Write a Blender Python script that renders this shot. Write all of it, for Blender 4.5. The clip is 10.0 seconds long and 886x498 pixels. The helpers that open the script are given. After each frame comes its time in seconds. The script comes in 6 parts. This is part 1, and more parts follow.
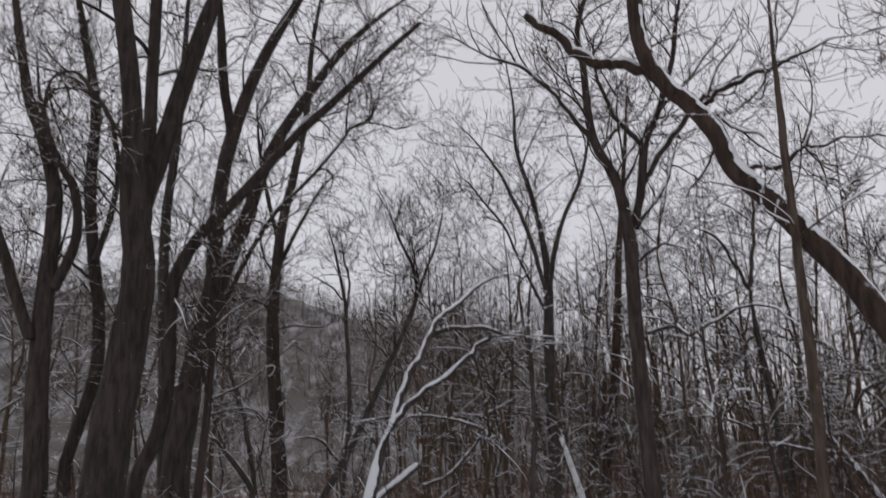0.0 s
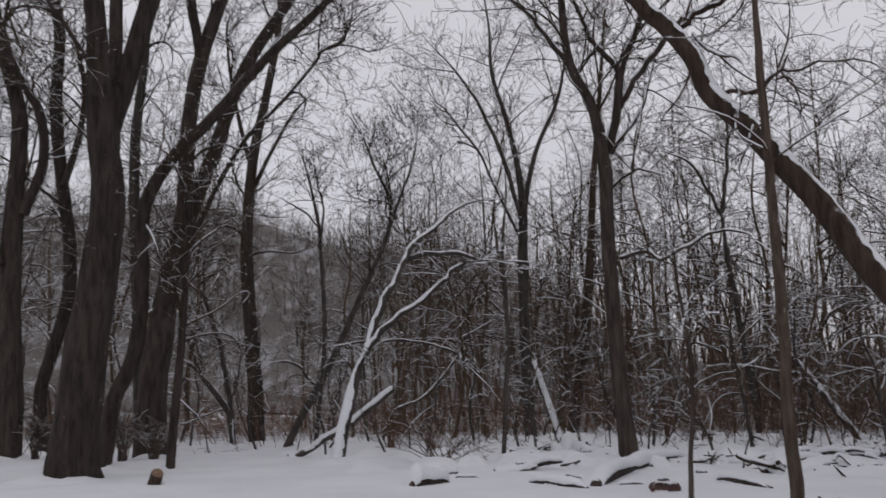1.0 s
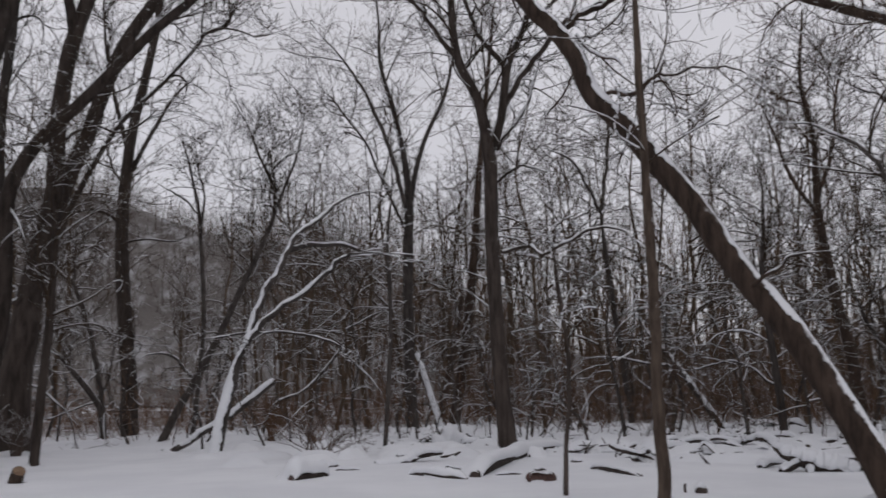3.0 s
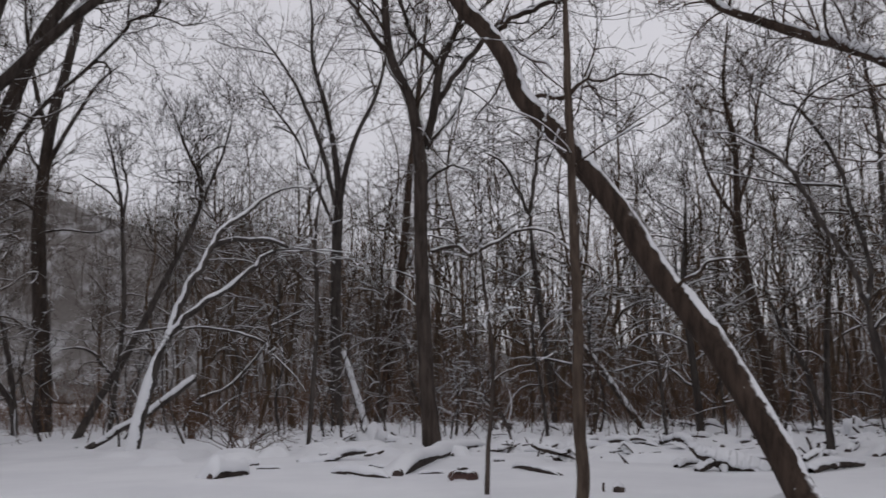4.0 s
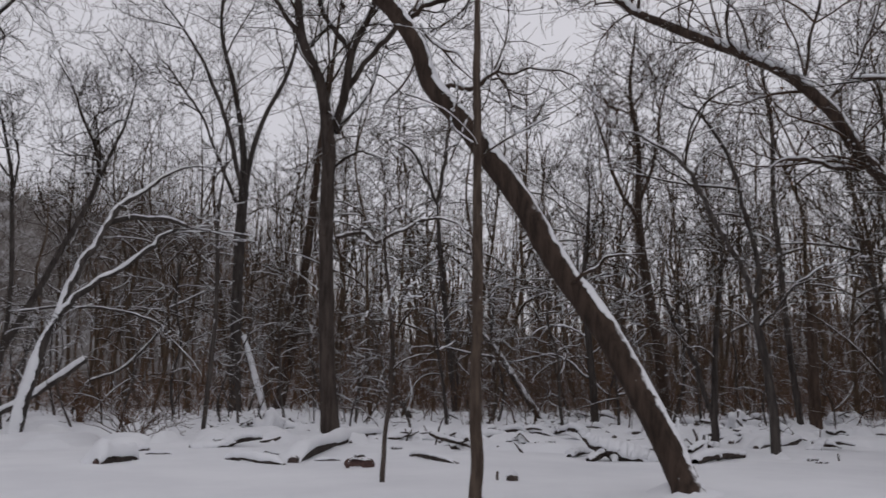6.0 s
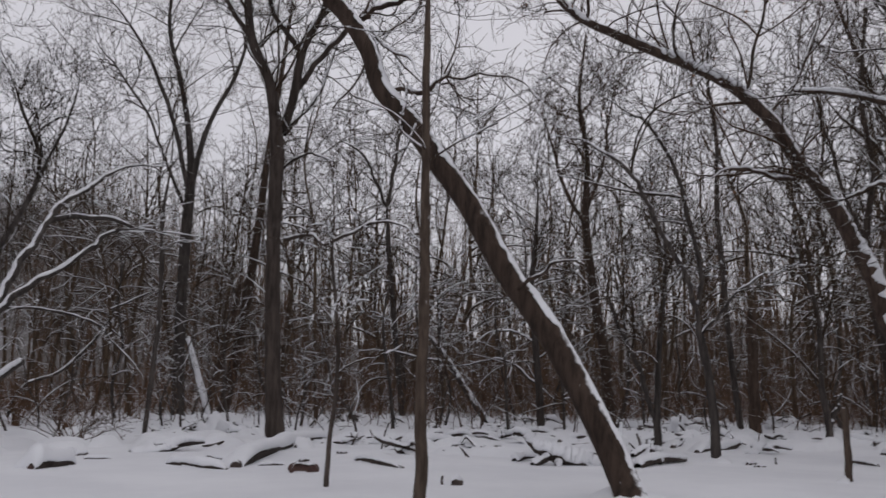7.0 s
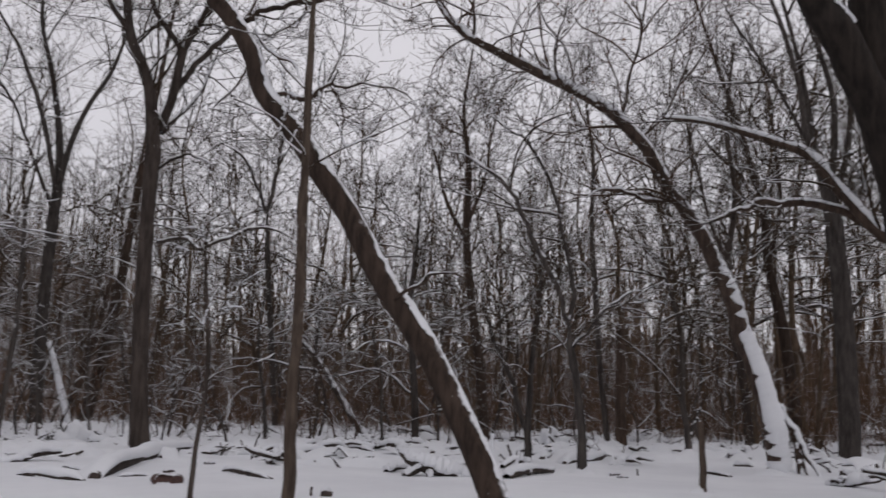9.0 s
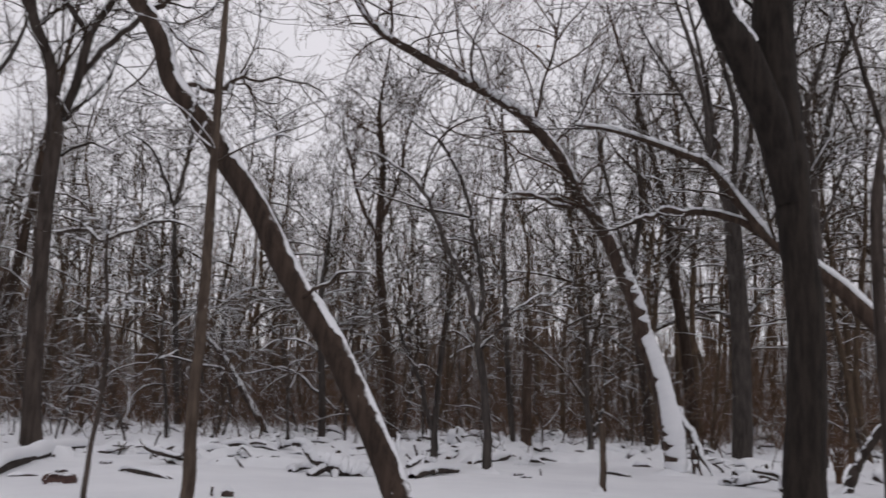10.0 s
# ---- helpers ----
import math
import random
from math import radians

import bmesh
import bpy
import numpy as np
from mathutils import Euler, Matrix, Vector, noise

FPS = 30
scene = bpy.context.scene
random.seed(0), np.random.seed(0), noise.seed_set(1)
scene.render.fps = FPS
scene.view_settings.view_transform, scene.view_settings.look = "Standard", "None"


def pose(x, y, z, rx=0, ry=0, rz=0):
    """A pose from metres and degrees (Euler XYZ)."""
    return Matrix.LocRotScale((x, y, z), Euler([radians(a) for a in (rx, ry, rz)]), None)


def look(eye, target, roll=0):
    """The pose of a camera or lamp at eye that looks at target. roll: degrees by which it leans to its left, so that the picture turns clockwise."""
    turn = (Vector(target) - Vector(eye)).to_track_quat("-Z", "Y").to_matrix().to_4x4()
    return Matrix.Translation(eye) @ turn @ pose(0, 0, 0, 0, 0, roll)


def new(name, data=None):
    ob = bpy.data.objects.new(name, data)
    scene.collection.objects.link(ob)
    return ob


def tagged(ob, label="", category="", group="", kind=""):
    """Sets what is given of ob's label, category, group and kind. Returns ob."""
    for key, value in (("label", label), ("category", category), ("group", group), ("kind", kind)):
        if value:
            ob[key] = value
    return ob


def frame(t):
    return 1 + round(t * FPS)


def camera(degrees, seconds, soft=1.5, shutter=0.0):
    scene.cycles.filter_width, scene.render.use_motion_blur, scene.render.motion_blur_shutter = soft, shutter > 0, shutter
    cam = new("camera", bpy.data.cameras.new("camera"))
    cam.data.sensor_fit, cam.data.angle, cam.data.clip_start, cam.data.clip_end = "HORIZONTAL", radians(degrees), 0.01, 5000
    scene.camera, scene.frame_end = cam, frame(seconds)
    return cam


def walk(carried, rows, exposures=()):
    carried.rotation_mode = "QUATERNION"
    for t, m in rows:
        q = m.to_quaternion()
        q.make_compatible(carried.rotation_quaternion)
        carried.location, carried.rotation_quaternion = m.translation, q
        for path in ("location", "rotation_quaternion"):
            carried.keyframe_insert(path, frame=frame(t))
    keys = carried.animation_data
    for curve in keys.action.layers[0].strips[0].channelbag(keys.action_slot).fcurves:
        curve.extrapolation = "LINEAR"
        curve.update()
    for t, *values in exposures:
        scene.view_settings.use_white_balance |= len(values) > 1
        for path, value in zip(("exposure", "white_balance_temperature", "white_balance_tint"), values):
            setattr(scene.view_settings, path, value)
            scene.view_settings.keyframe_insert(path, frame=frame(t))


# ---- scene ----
cam = camera(54.0, 10.0, soft=1.6, shutter=0.8)
PATH = [
    (0.0, pose(-0.0, -0.0, 1.6, 105.06, 0.34, -0.0)),
    (0.5, pose(-0.013, -0.008, 1.612, 102.58, 0.69, -0.99)),
    (1.0, pose(0.024, 0.057, 1.597, 100.17, 0.69, -1.6)),
    (1.5, pose(0.018, 0.079, 1.6, 99.89, 0.8, -3.9)),
    (2.0, pose(0.014, 0.082, 1.59, 99.81, 0.53, -5.61)),
    (2.5, pose(0.032, 0.087, 1.605, 99.63, 0.85, -7.08)),
    (4.0, pose(0.115, 0.121, 1.614, 99.4, 0.43, -13.92)),
    (4.5, pose(0.133, 0.119, 1.609, 99.23, 0.21, -15.65)),
    (5.0, pose(0.136, 0.122, 1.611, 99.09, -0.11, -16.94)),
    (5.5, pose(0.166, 0.146, 1.611, 98.75, -0.56, -18.53)),
    (7.0, pose(0.235, 0.147, 1.621, 98.93, -0.9, -23.61)),
    (7.5, pose(0.258, 0.113, 1.62, 99.2, -1.41, -25.33)),
    (8.0, pose(0.269, 0.11, 1.626, 99.36, -1.47, -27.29)),
    (8.5, pose(0.283, 0.097, 1.627, 99.57, -1.55, -29.35)),
    (9.0, pose(0.295, 0.097, 1.619, 99.79, -1.57, -31.55)),
    (9.5, pose(0.319, 0.068, 1.62, 99.92, -1.99, -34.5)),
    (10.0, pose(0.329, 0.078, 1.618, 99.98, -2.07, -37.45)),
]
SKY = (6.45, 6.32, 6.73)          # even overcast sky
walk(cam, PATH, [(0.0, 0.05, 6500, 10), (1.0, 0.0, 6500, 10), (5.5, 0.0, 6500, 10.5), (8.5, 0.05, 6550, 11.2), (9.0, 0.11, 6600, 11.2), (9.5, 0.22, 6600, 11.2), (10.0, 0.26, 6600, 11.2)])

# ---- light: an overcast winter sky and a very soft sun behind the cloud ----
world = bpy.data.worlds.new("overcast_sky")
scene.world = world
world.use_nodes = True
wn, wl = world.node_tree.nodes, world.node_tree.links
sky = wn.new("ShaderNodeTexSky")
sky.sky_type, sky.sun_disc = "NISHITA", False
sky.sun_elevation, sky.sun_rotation = radians(32), radians(150)
cloud = wn.new("ShaderNodeRGB")
cloud.outputs[0].default_value = (*SKY, 1)
cloud_noise = wn.new("ShaderNodeTexNoise")
cloud_noise.inputs["Scale"].default_value = 2.2
cloud_noise.inputs["Detail"].default_value = 3
cloud_ramp = wn.new("ShaderNodeMapRange")
cloud_ramp.inputs["To Min"].default_value, cloud_ramp.inputs["To Max"].default_value = 0.84, 1.16
cloud_scale = wn.new("ShaderNodeVectorMath")
cloud_scale.operation = "SCALE"
cover = wn.new("ShaderNodeMix")
cover.data_type = "RGBA"
cover.inputs["Factor"].default_value = 0.93
wl.new(wn.new("ShaderNodeTexCoord").outputs["Generated"], cloud_noise.inputs["Vector"])
wl.new(cloud_noise.outputs[0], cloud_ramp.inputs["Value"])
wl.new(cloud.outputs[0], cloud_scale.inputs[0])
wl.new(cloud_ramp.outputs[0], cloud_scale.inputs["Scale"])
wl.new(sky.outputs[0], cover.inputs["A"])
wl.new(cloud_scale.outputs[0], cover.inputs["B"])
wl.new(cover.outputs["Result"], wn["Background"].inputs["Color"])
wn["Background"].inputs["Strength"].default_value = 0.1

sun_data = bpy.data.lights.new("sun", "SUN")
sun_data.energy, sun_data.angle, sun_data.color = 0.15, radians(60), (1.0, 0.97, 0.93)
sun = new("sun", sun_data)
sun.matrix_world = look((-6, -20, 30), (4, 10, 0))


# ---- materials ----
def nodes_of(name):
    mat = bpy.data.materials.new(name)
    mat.use_nodes = True
    nt = mat.node_tree
    return mat, nt.nodes, nt.links, nt.nodes["Principled BSDF"]


def noise_node(nodes, links, vector, scale, detail=4.0, rough=0.6):
    n = nodes.new("ShaderNodeTexNoise")
    n.inputs["Scale"].default_value, n.inputs["Detail"].default_value, n.inputs["Roughness"].default_value = scale, detail, rough
    links.new(vector, n.inputs["Vector"])
    return n.outputs[0]


def math_node(nodes, links, op, a, b, clamp=False):
    n = nodes.new("ShaderNodeMath")
    n.operation, n.use_clamp = op, clamp
    for socket, value in zip(n.inputs, (a, b)):
        if isinstance(value, (int, float)):
            socket.default_value = value
        else:
            links.new(value, socket)
    return n.outputs[0]


def range_node(nodes, links, value, a, b, lo=0.0, hi=1.0):
    n = nodes.new("ShaderNodeMapRange")
    n.interpolation_type = "SMOOTHSTEP"
    links.new(value, n.inputs["Value"])
    for key, v in (("From Min", a), ("From Max", b), ("To Min", lo), ("To Max", hi)):
        n.inputs[key].default_value = v
    return n.outputs[0]


def mix_node(nodes, links, factor, a, b):
    n = nodes.new("ShaderNodeMix")
    n.data_type = "RGBA"
    for socket, value in ((n.inputs["Factor"], factor), (n.inputs["A"], a), (n.inputs["B"], b)):
        if isinstance(value, tuple):
            socket.default_value = (*value, 1)
        elif isinstance(value, (int, float)):
            socket.default_value = value
        else:
            links.new(value, socket)
    return n.outputs["Result"]


SNOW_COLOUR = (0.77, 0.78, 0.80)


def bark_material(name, dark, light, ridge=9.0, snow=0.62, flecks=0.0, relief=0.35, wind=(0, 0, 1)):
    """Furrowed bark: long vertical ridges, blotches of lichen, and snow where the surface faces up or into the wind."""
    mat, nodes, links, bsdf = nodes_of(name)
    coord = nodes.new("ShaderNodeTexCoord").outputs["Object"]
    stretch = nodes.new("ShaderNodeMapping")
    stretch.inputs["Scale"].default_value = (1, 1, 0.16)
    links.new(coord, stretch.inputs["Vector"])
    furrow = noise_node(nodes, links, stretch.outputs[0], ridge, 6, 0.65)
    blotch = noise_node(nodes, links, coord, 1.3, 3)
    shade = range_node(nodes, links, furrow, 0.32, 0.68)
    colour = mix_node(nodes, links, shade, dark, light)
    grey = (light[0] * 1.25, light[1] * 1.3, light[2] * 1.35)
    colour = mix_node(nodes, links, range_node(nodes, links, blotch, 0.55, 0.75, 0, 0.55), colour, grey)
    info = nodes.new("ShaderNodeObjectInfo").outputs["Random"]
    tone = nodes.new("ShaderNodeHueSaturation")
    links.new(range_node(nodes, links, info, 0, 1, 0.85, 1.18), tone.inputs["Value"])
    links.new(colour, tone.inputs["Color"])
    colour = tone.outputs[0]
    geo = nodes.new("ShaderNodeNewGeometry")
    facing = nodes.new("ShaderNodeVectorMath")
    facing.operation = "DOT_PRODUCT"
    facing.inputs[1].default_value = Vector(wind).normalized()
    links.new(geo.outputs["Normal"], facing.inputs[0])
    drift = noise_node(nodes, links, coord, 2.6, 4)
    lie = math_node(nodes, links, "ADD", facing.outputs["Value"], math_node(nodes, links, "MULTIPLY", math_node(nodes, links, "SUBTRACT", drift, 0.5), 1.1))
    cover = range_node(nodes, links, lie, snow, snow + 0.16)
    if flecks:
        fine = noise_node(nodes, links, stretch.outputs[0], 16.0, 3)
        spots = range_node(nodes, links, fine, 0.74 - 0.06 * flecks, 0.78 - 0.06 * flecks)
        cover = math_node(nodes, links, "MAXIMUM", cover, spots)
    links.new(mix_node(nodes, links, cover, colour, SNOW_COLOUR), bsdf.inputs["Base Color"])
    bsdf.inputs["Roughness"].default_value = 0.9
    bsdf.inputs["Specular IOR Level"].default_value = 0.2
    bump = nodes.new("ShaderNodeBump")
    bump.inputs["Strength"].default_value, bump.inputs["Distance"].default_value = relief, 0.05
    links.new(furrow, bump.inputs["Height"])
    links.new(bump.outputs[0], bsdf.inputs["Normal"])
    return mat


def snow_material(name, litter=False):
    """Fresh wet snow: soft undulation, faint grain, a few darker specks of fallen bark."""
    mat, nodes, links, bsdf = nodes_of(name)
    coord = nodes.new("ShaderNodeTexCoord").outputs["Object"]
    big = noise_node(nodes, links, coord, 0.35, 4)
    fine = noise_node(nodes, links, coord, 14.0, 4)
    tone = mix_node(nodes, links, range_node(nodes, links, big, 0.3, 0.7), (0.695, 0.705, 0.735), (0.775, 0.785, 0.81))
    specks = range_node(nodes, links, noise_node(nodes, links, coord, 5.0, 5, 0.7), 0.735, 0.78, 0, 0.35)
    colour = mix_node(nodes, links, specks, tone, (0.3, 0.26, 0.23))
    if litter:
        # under the closed wood less snow has come through, and leaves and brush show
        far = nodes.new("ShaderNodeVectorMath")
        far.operation = "LENGTH"
        links.new(coord, far.inputs[0])
        edge = math_node(nodes, links, "ADD", far.outputs["Value"], math_node(nodes, links, "MULTIPLY", big, 14.0))
        patch = noise_node(nodes, links, coord, 0.9, 6, 0.7)
        bare = math_node(nodes, links, "MULTIPLY", range_node(nodes, links, edge, 47, 66), range_node(nodes, links, patch, 0.34, 0.56))
        leaves = mix_node(nodes, links, range_node(nodes, links, fine, 0.35, 0.65), (0.055, 0.038, 0.030), (0.13, 0.090, 0.070))
        colour = mix_node(nodes, links, bare, colour, leaves)
    links.new(colour, bsdf.inputs["Base Color"])
    bsdf.inputs["Roughness"].default_value = 0.75
    bsdf.inputs["Specular IOR Level"].default_value = 0.25
    bump = nodes.new("ShaderNodeBump")
    bump.inputs["Strength"].default_value, bump.inputs["Distance"].default_value = 0.25, 0.04
    links.new(math_node(nodes, links, "ADD", math_node(nodes, links, "MULTIPLY", big, 3.0), fine), bump.inputs["Height"])
    links.new(bump.outputs[0], bsdf.inputs["Normal"])
    return mat


def wood_material(name, a, b):
    """Broken or sawn wood: torn fibres with rings of two tones."""
    mat, nodes, links, bsdf = nodes_of(name)
    coord = nodes.new("ShaderNodeTexCoord").outputs["Object"]
    grain = noise_node(nodes, links, coord, 22.0, 5)
    links.new(mix_node(nodes, links, range_node(nodes, links, grain, 0.3, 0.7), a, b), bsdf.inputs["Base Color"])
    bsdf.inputs["Roughness"].default_value = 0.85
    bump = nodes.new("ShaderNodeBump")
    bump.inputs["Strength"].default_value, bump.inputs["Distance"].default_value = 0.5, 0.02
    links.new(grain, bump.inputs["Height"])
    links.new(bump.outputs[0], bsdf.inputs["Normal"])
    return mat


SNOW = snow_material("snow")
GROUND = snow_material("snowy_ground", True)
BARK_OLD = bark_material("bark_old", (0.025, 0.0193, 0.0165), (0.071, 0.056, 0.048), 7, 0.74, 0, 0.7)
BARK_FLECKED = bark_material("bark_flecked", (0.021, 0.0162, 0.0138), (0.060, 0.047, 0.040), 7, 0.97, 0.2, 0.9, (-0.80, -0.15, 0.55))
BARK_WET = bark_material("bark_wet", (0.0096, 0.0074, 0.0062), (0.0288, 0.0224, 0.0184), 7, 0.76, 0, 0.8)
BARK_GREY = bark_material("bark_grey", (0.029, 0.0245, 0.0225), (0.083, 0.071, 0.064), 10, 0.68, 0, 0.6)
BARK_BROWN = bark_material("bark_brown", (0.026, 0.018, 0.014), (0.074, 0.051, 0.039), 9, 0.72, 0, 0.7)
BARK_LEANING = bark_material("bark_leaning", (0.026, 0.018, 0.014), (0.074, 0.051, 0.039), 9, 0.86, 0.05, 0.9, (0.45, -0.55, 0.7))
BARK_POLE = bark_material("bark_young", (0.042, 0.030, 0.023), (0.100, 0.075, 0.058), 14, 0.74, 0.2, 0.35)
BARK_WHITE = bark_material("bark_snowy", (0.028, 0.023, 0.021), (0.082, 0.070, 0.063), 9, 0.62, 0.5, 0.4, (-0.35, -0.3, 0.85))
BARK_ARCHING = bark_material("bark_arching", (0.030, 0.021, 0.017), (0.082, 0.058, 0.046), 9, 0.78, 0.45, 0.8, (0.2, -0.5, 0.8))
TWIG = bark_material("twig_bark", (0.0221, 0.0150, 0.0103), (0.0567, 0.0396, 0.0268), 9, 0.74, 0, 0.1)
TWIG_SNOWY = bark_material("twig_snowy", (0.042, 0.032, 0.028), (0.108, 0.083, 0.071), 9, 0.50, 0, 0.1)
BRUSH = bark_material("brush_stems", (0.0672, 0.0360, 0.0204), (0.1680, 0.0940, 0.0553), 6, 0.78, 0, 0.1)
THICKET = bark_material("thicket_stems", (0.0578, 0.0360, 0.0232), (0.1470, 0.0940, 0.0619), 6, 0.74, 0, 0.1)
# far bark paled to hold distance haze in its colour; the flecks are snow
HAZED = bark_material("hazed_bark", (0.0675, 0.0523, 0.0425), (0.1647, 0.1326, 0.1100), 6, 0.70, 0.3, 0.2)
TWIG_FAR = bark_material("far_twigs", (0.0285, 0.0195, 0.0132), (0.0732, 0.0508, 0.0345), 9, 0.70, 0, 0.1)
BARK_WOOD = bark_material("bark_of_the_wood", (0.0454, 0.0312, 0.0213), (0.1142, 0.0808, 0.0550), 9, 0.68, 0.15, 0.4)
TWIG_RED = bark_material("reddish_twigs", (0.0380, 0.0218, 0.0137), (0.0950, 0.0563, 0.0359), 9, 0.72, 0, 0.1)
WOOD_TORN = wood_material("torn_wood", (0.12, 0.075, 0.045), (0.25, 0.165, 0.105))
LEAF = wood_material("withered_leaf", (0.13, 0.062, 0.030), (0.24, 0.125, 0.065))
WOOD_RED = wood_material("rotten_wood", (0.045, 0.024, 0.020), (0.098, 0.052, 0.042))
WOOD_OLD = wood_material("weathered_wood", (0.032, 0.022, 0.019), (0.070, 0.047, 0.039))


def slope_material(name):
    """Forest floor seen far off: dark litter and low brush with snow lying between."""
    mat, nodes, links, bsdf = nodes_of(name)
    coord = nodes.new("ShaderNodeTexCoord").outputs["Object"]
    comb = nodes.new("ShaderNodeMapping")
    comb.inputs["Rotation"].default_value = (0, 0, radians(-12))
    comb.inputs["Scale"].default_value = (1.0, 0.3, 0.3)
    links.new(coord, comb.inputs["Vector"])
    brush = noise_node(nodes, links, comb.outputs[0], 0.34, 7, 0.72)
    broad = noise_node(nodes, links, coord, 0.06, 3)
    litter = mix_node(nodes, links, range_node(nodes, links, broad, 0.35, 0.65), (0.075, 0.064, 0.058), (0.125, 0.112, 0.104))
    bare = range_node(nodes, links, brush, 0.46, 0.64, 0, 0.75)
    links.new(mix_node(nodes, links, bare, litter, (0.38, 0.38, 0.39)), bsdf.inputs["Base Color"])
    bsdf.inputs["Roughness"].default_value = 0.95
    bump = nodes.new("ShaderNodeBump")
    bump.inputs["Strength"].default_value, bump.inputs["Distance"].default_value = 0.8, 1.0
    links.new(brush, bump.inputs["Height"])
    links.new(bump.outputs[0], bsdf.inputs["Normal"])
    return mat


SLOPE = slope_material("wooded_slope")


# ---- mesh helpers ----
def mesh_from(name, verts, quads, material, smooth=True):
    me = bpy.data.meshes.new(name)
    me.vertices.add(len(verts))
    me.vertices.foreach_set("co", np.ascontiguousarray(verts, dtype=np.float32).ravel())
    me.loops.add(quads.size)
    me.loops.foreach_set("vertex_index", np.ascontiguousarray(quads, dtype=np.int32).ravel())
    me.polygons.add(len(quads))
    me.polygons.foreach_set("loop_start", np.arange(0, quads.size, quads.shape[1], dtype=np.int32))
    me.update(calc_edges=True)
    me.polygons.foreach_set("use_smooth", np.full(len(quads), smooth))
    me.materials.append(material)
    me.validate()
    return me


def unit(v):
    return v / np.maximum(np.linalg.norm(v, axis=-1, keepdims=True), 1e-9)


def tubes(P, R, sides, rough=0.0, rng=None):
    """Round tubes along many strands of equal length: P (strands, n, 3), R (strands, n). Returns verts and quads."""
    B, N, _ = P.shape
    T = unit(np.gradient(P, axis=1))
    mid = P - P.mean(axis=1, keepdims=True)
    _, vec = np.linalg.eigh(np.einsum("bni,bnj->bij", mid, mid))
    ref = np.repeat(vec[:, None, :, 0], N, axis=1)
    U = unit(np.cross(T, ref))
    V = np.cross(T, U)
    ang = np.arange(sides) * 2 * np.pi / sides
    k = R[:, :, None] * np.ones(sides)
    if rough:
        lobes = rng.normal(0, 1, (B, 1, sides))
        lobes = (lobes + np.roll(lobes, 1, 2) + np.roll(lobes, -1, 2)) / 2
        k = k * (1 + rough * lobes + rough * 0.7 * rng.normal(0, 1, (B, N, sides)))
    ring = U[:, :, None, :] * np.cos(ang)[:, None] + V[:, :, None, :] * np.sin(ang)[:, None]
    verts = (P[:, :, None, :] + ring * k[..., None]).reshape(-1, 3)
    i = np.arange(B * N * sides).reshape(B, N, sides)
    a, b = i[:, :-1], i[:, 1:]
    quads = np.stack([a, np.roll(a, -1, 2), np.roll(b, -1, 2), b], axis=-1).reshape(-1, 4)
    return verts, quads


def merge(chunks):
    verts, quads, n = [], [], 0
    for v, q in chunks:
        verts.append(v)
        quads.append(q + n)
        n += len(v)
    return np.concatenate(verts), np.concatenate(quads)


def glide(rows, n):
    """A smooth curve of n points through a few bends (x, y, z, radius)."""
    c = np.array(rows, dtype=float)
    if len(c) == 2:
        c = np.array([c[0], (c[0] + c[1]) / 2, c[1]])
    c = np.vstack([2 * c[0] - c[1], c, 2 * c[-1] - c[-2]])
    u = np.linspace(0, len(c) - 3 - 1e-6, n)
    k = u.astype(int)
    t = (u - k)[:, None]
    p0, p1, p2, p3 = c[k], c[k + 1], c[k + 2], c[k + 3]
    out = 0.5 * (2 * p1 + (p2 - p0) * t + (2 * p0 - 5 * p1 + 4 * p2 - p3) * t * t + (3 * p1 - p0 - 3 * p2 + p3) * t ** 3)
    out[:, 3] = np.maximum(out[:, 3], 0.003)
    return out


def spawn(P, R, per_metre, reach, angle, lift, rng, n=5, first=0.25, wiggle=0.16, slim=0.011, above=-9.0, limit=4000, least=0.007, thin=9.0):
    """Side shoots of many strands: per_metre shoots on each metre, reach (least, most) metres long, leaving at angle (degrees)."""
    length = np.linalg.norm(np.diff(P, axis=1), axis=2).sum(axis=1)
    count = rng.poisson(np.maximum(length * (1 - first) * per_metre, 0.01))
    who = np.repeat(np.arange(len(P)), count)
    who = np.sort(rng.permutation(who)[:limit])
    m = len(who)
    u = first + (0.99 - first) * rng.random(m) ** 0.75
    x = u * (P.shape[1] - 1)
    k = x.astype(int)
    t = (x - k)[:, None]
    at = P[who, k] * (1 - t) + P[who, k + 1] * t
    rad = R[who, k] * (1 - t[:, 0]) + R[who, k + 1] * t[:, 0]
    tang = unit(P[who, k + 1] - P[who, k])
    side = unit(np.cross(tang, rng.normal(0, 1, (m, 3))))
    a = np.radians(rng.normal(angle, 12, m))[:, None]
    d = unit(tang * np.cos(a) + side * np.sin(a) + np.array([0, 0, lift]))
    L = rng.uniform(reach[0], reach[1], m) * (1.15 - 0.55 * u)
    r0 = np.minimum(rad * 0.75, L * slim)
    pts = [at]
    bend = rng.normal(0, wiggle * 1.05, (m, 3))
    turn = np.where(rng.random(m) < (0.6 if n > 6 else 0.25), -1.5, 1.0)[:, None]
    for step in range(n - 1):
        d = unit(d + bend * (turn if 2 * step >= n else 1) + rng.normal(0, wiggle * 0.45, (m, 3)) + np.array([0, 0, lift * 0.3]))
        pts.append(pts[-1] + d * (L / (n - 1))[:, None])
    Pn = np.stack(pts, axis=1)
    Rn = np.maximum(r0[:, None] * np.linspace(1, 0.3, n), least)
    keep = (at[:, 2] > above) & (rad < thin)
    return Pn[keep], Rn[keep]


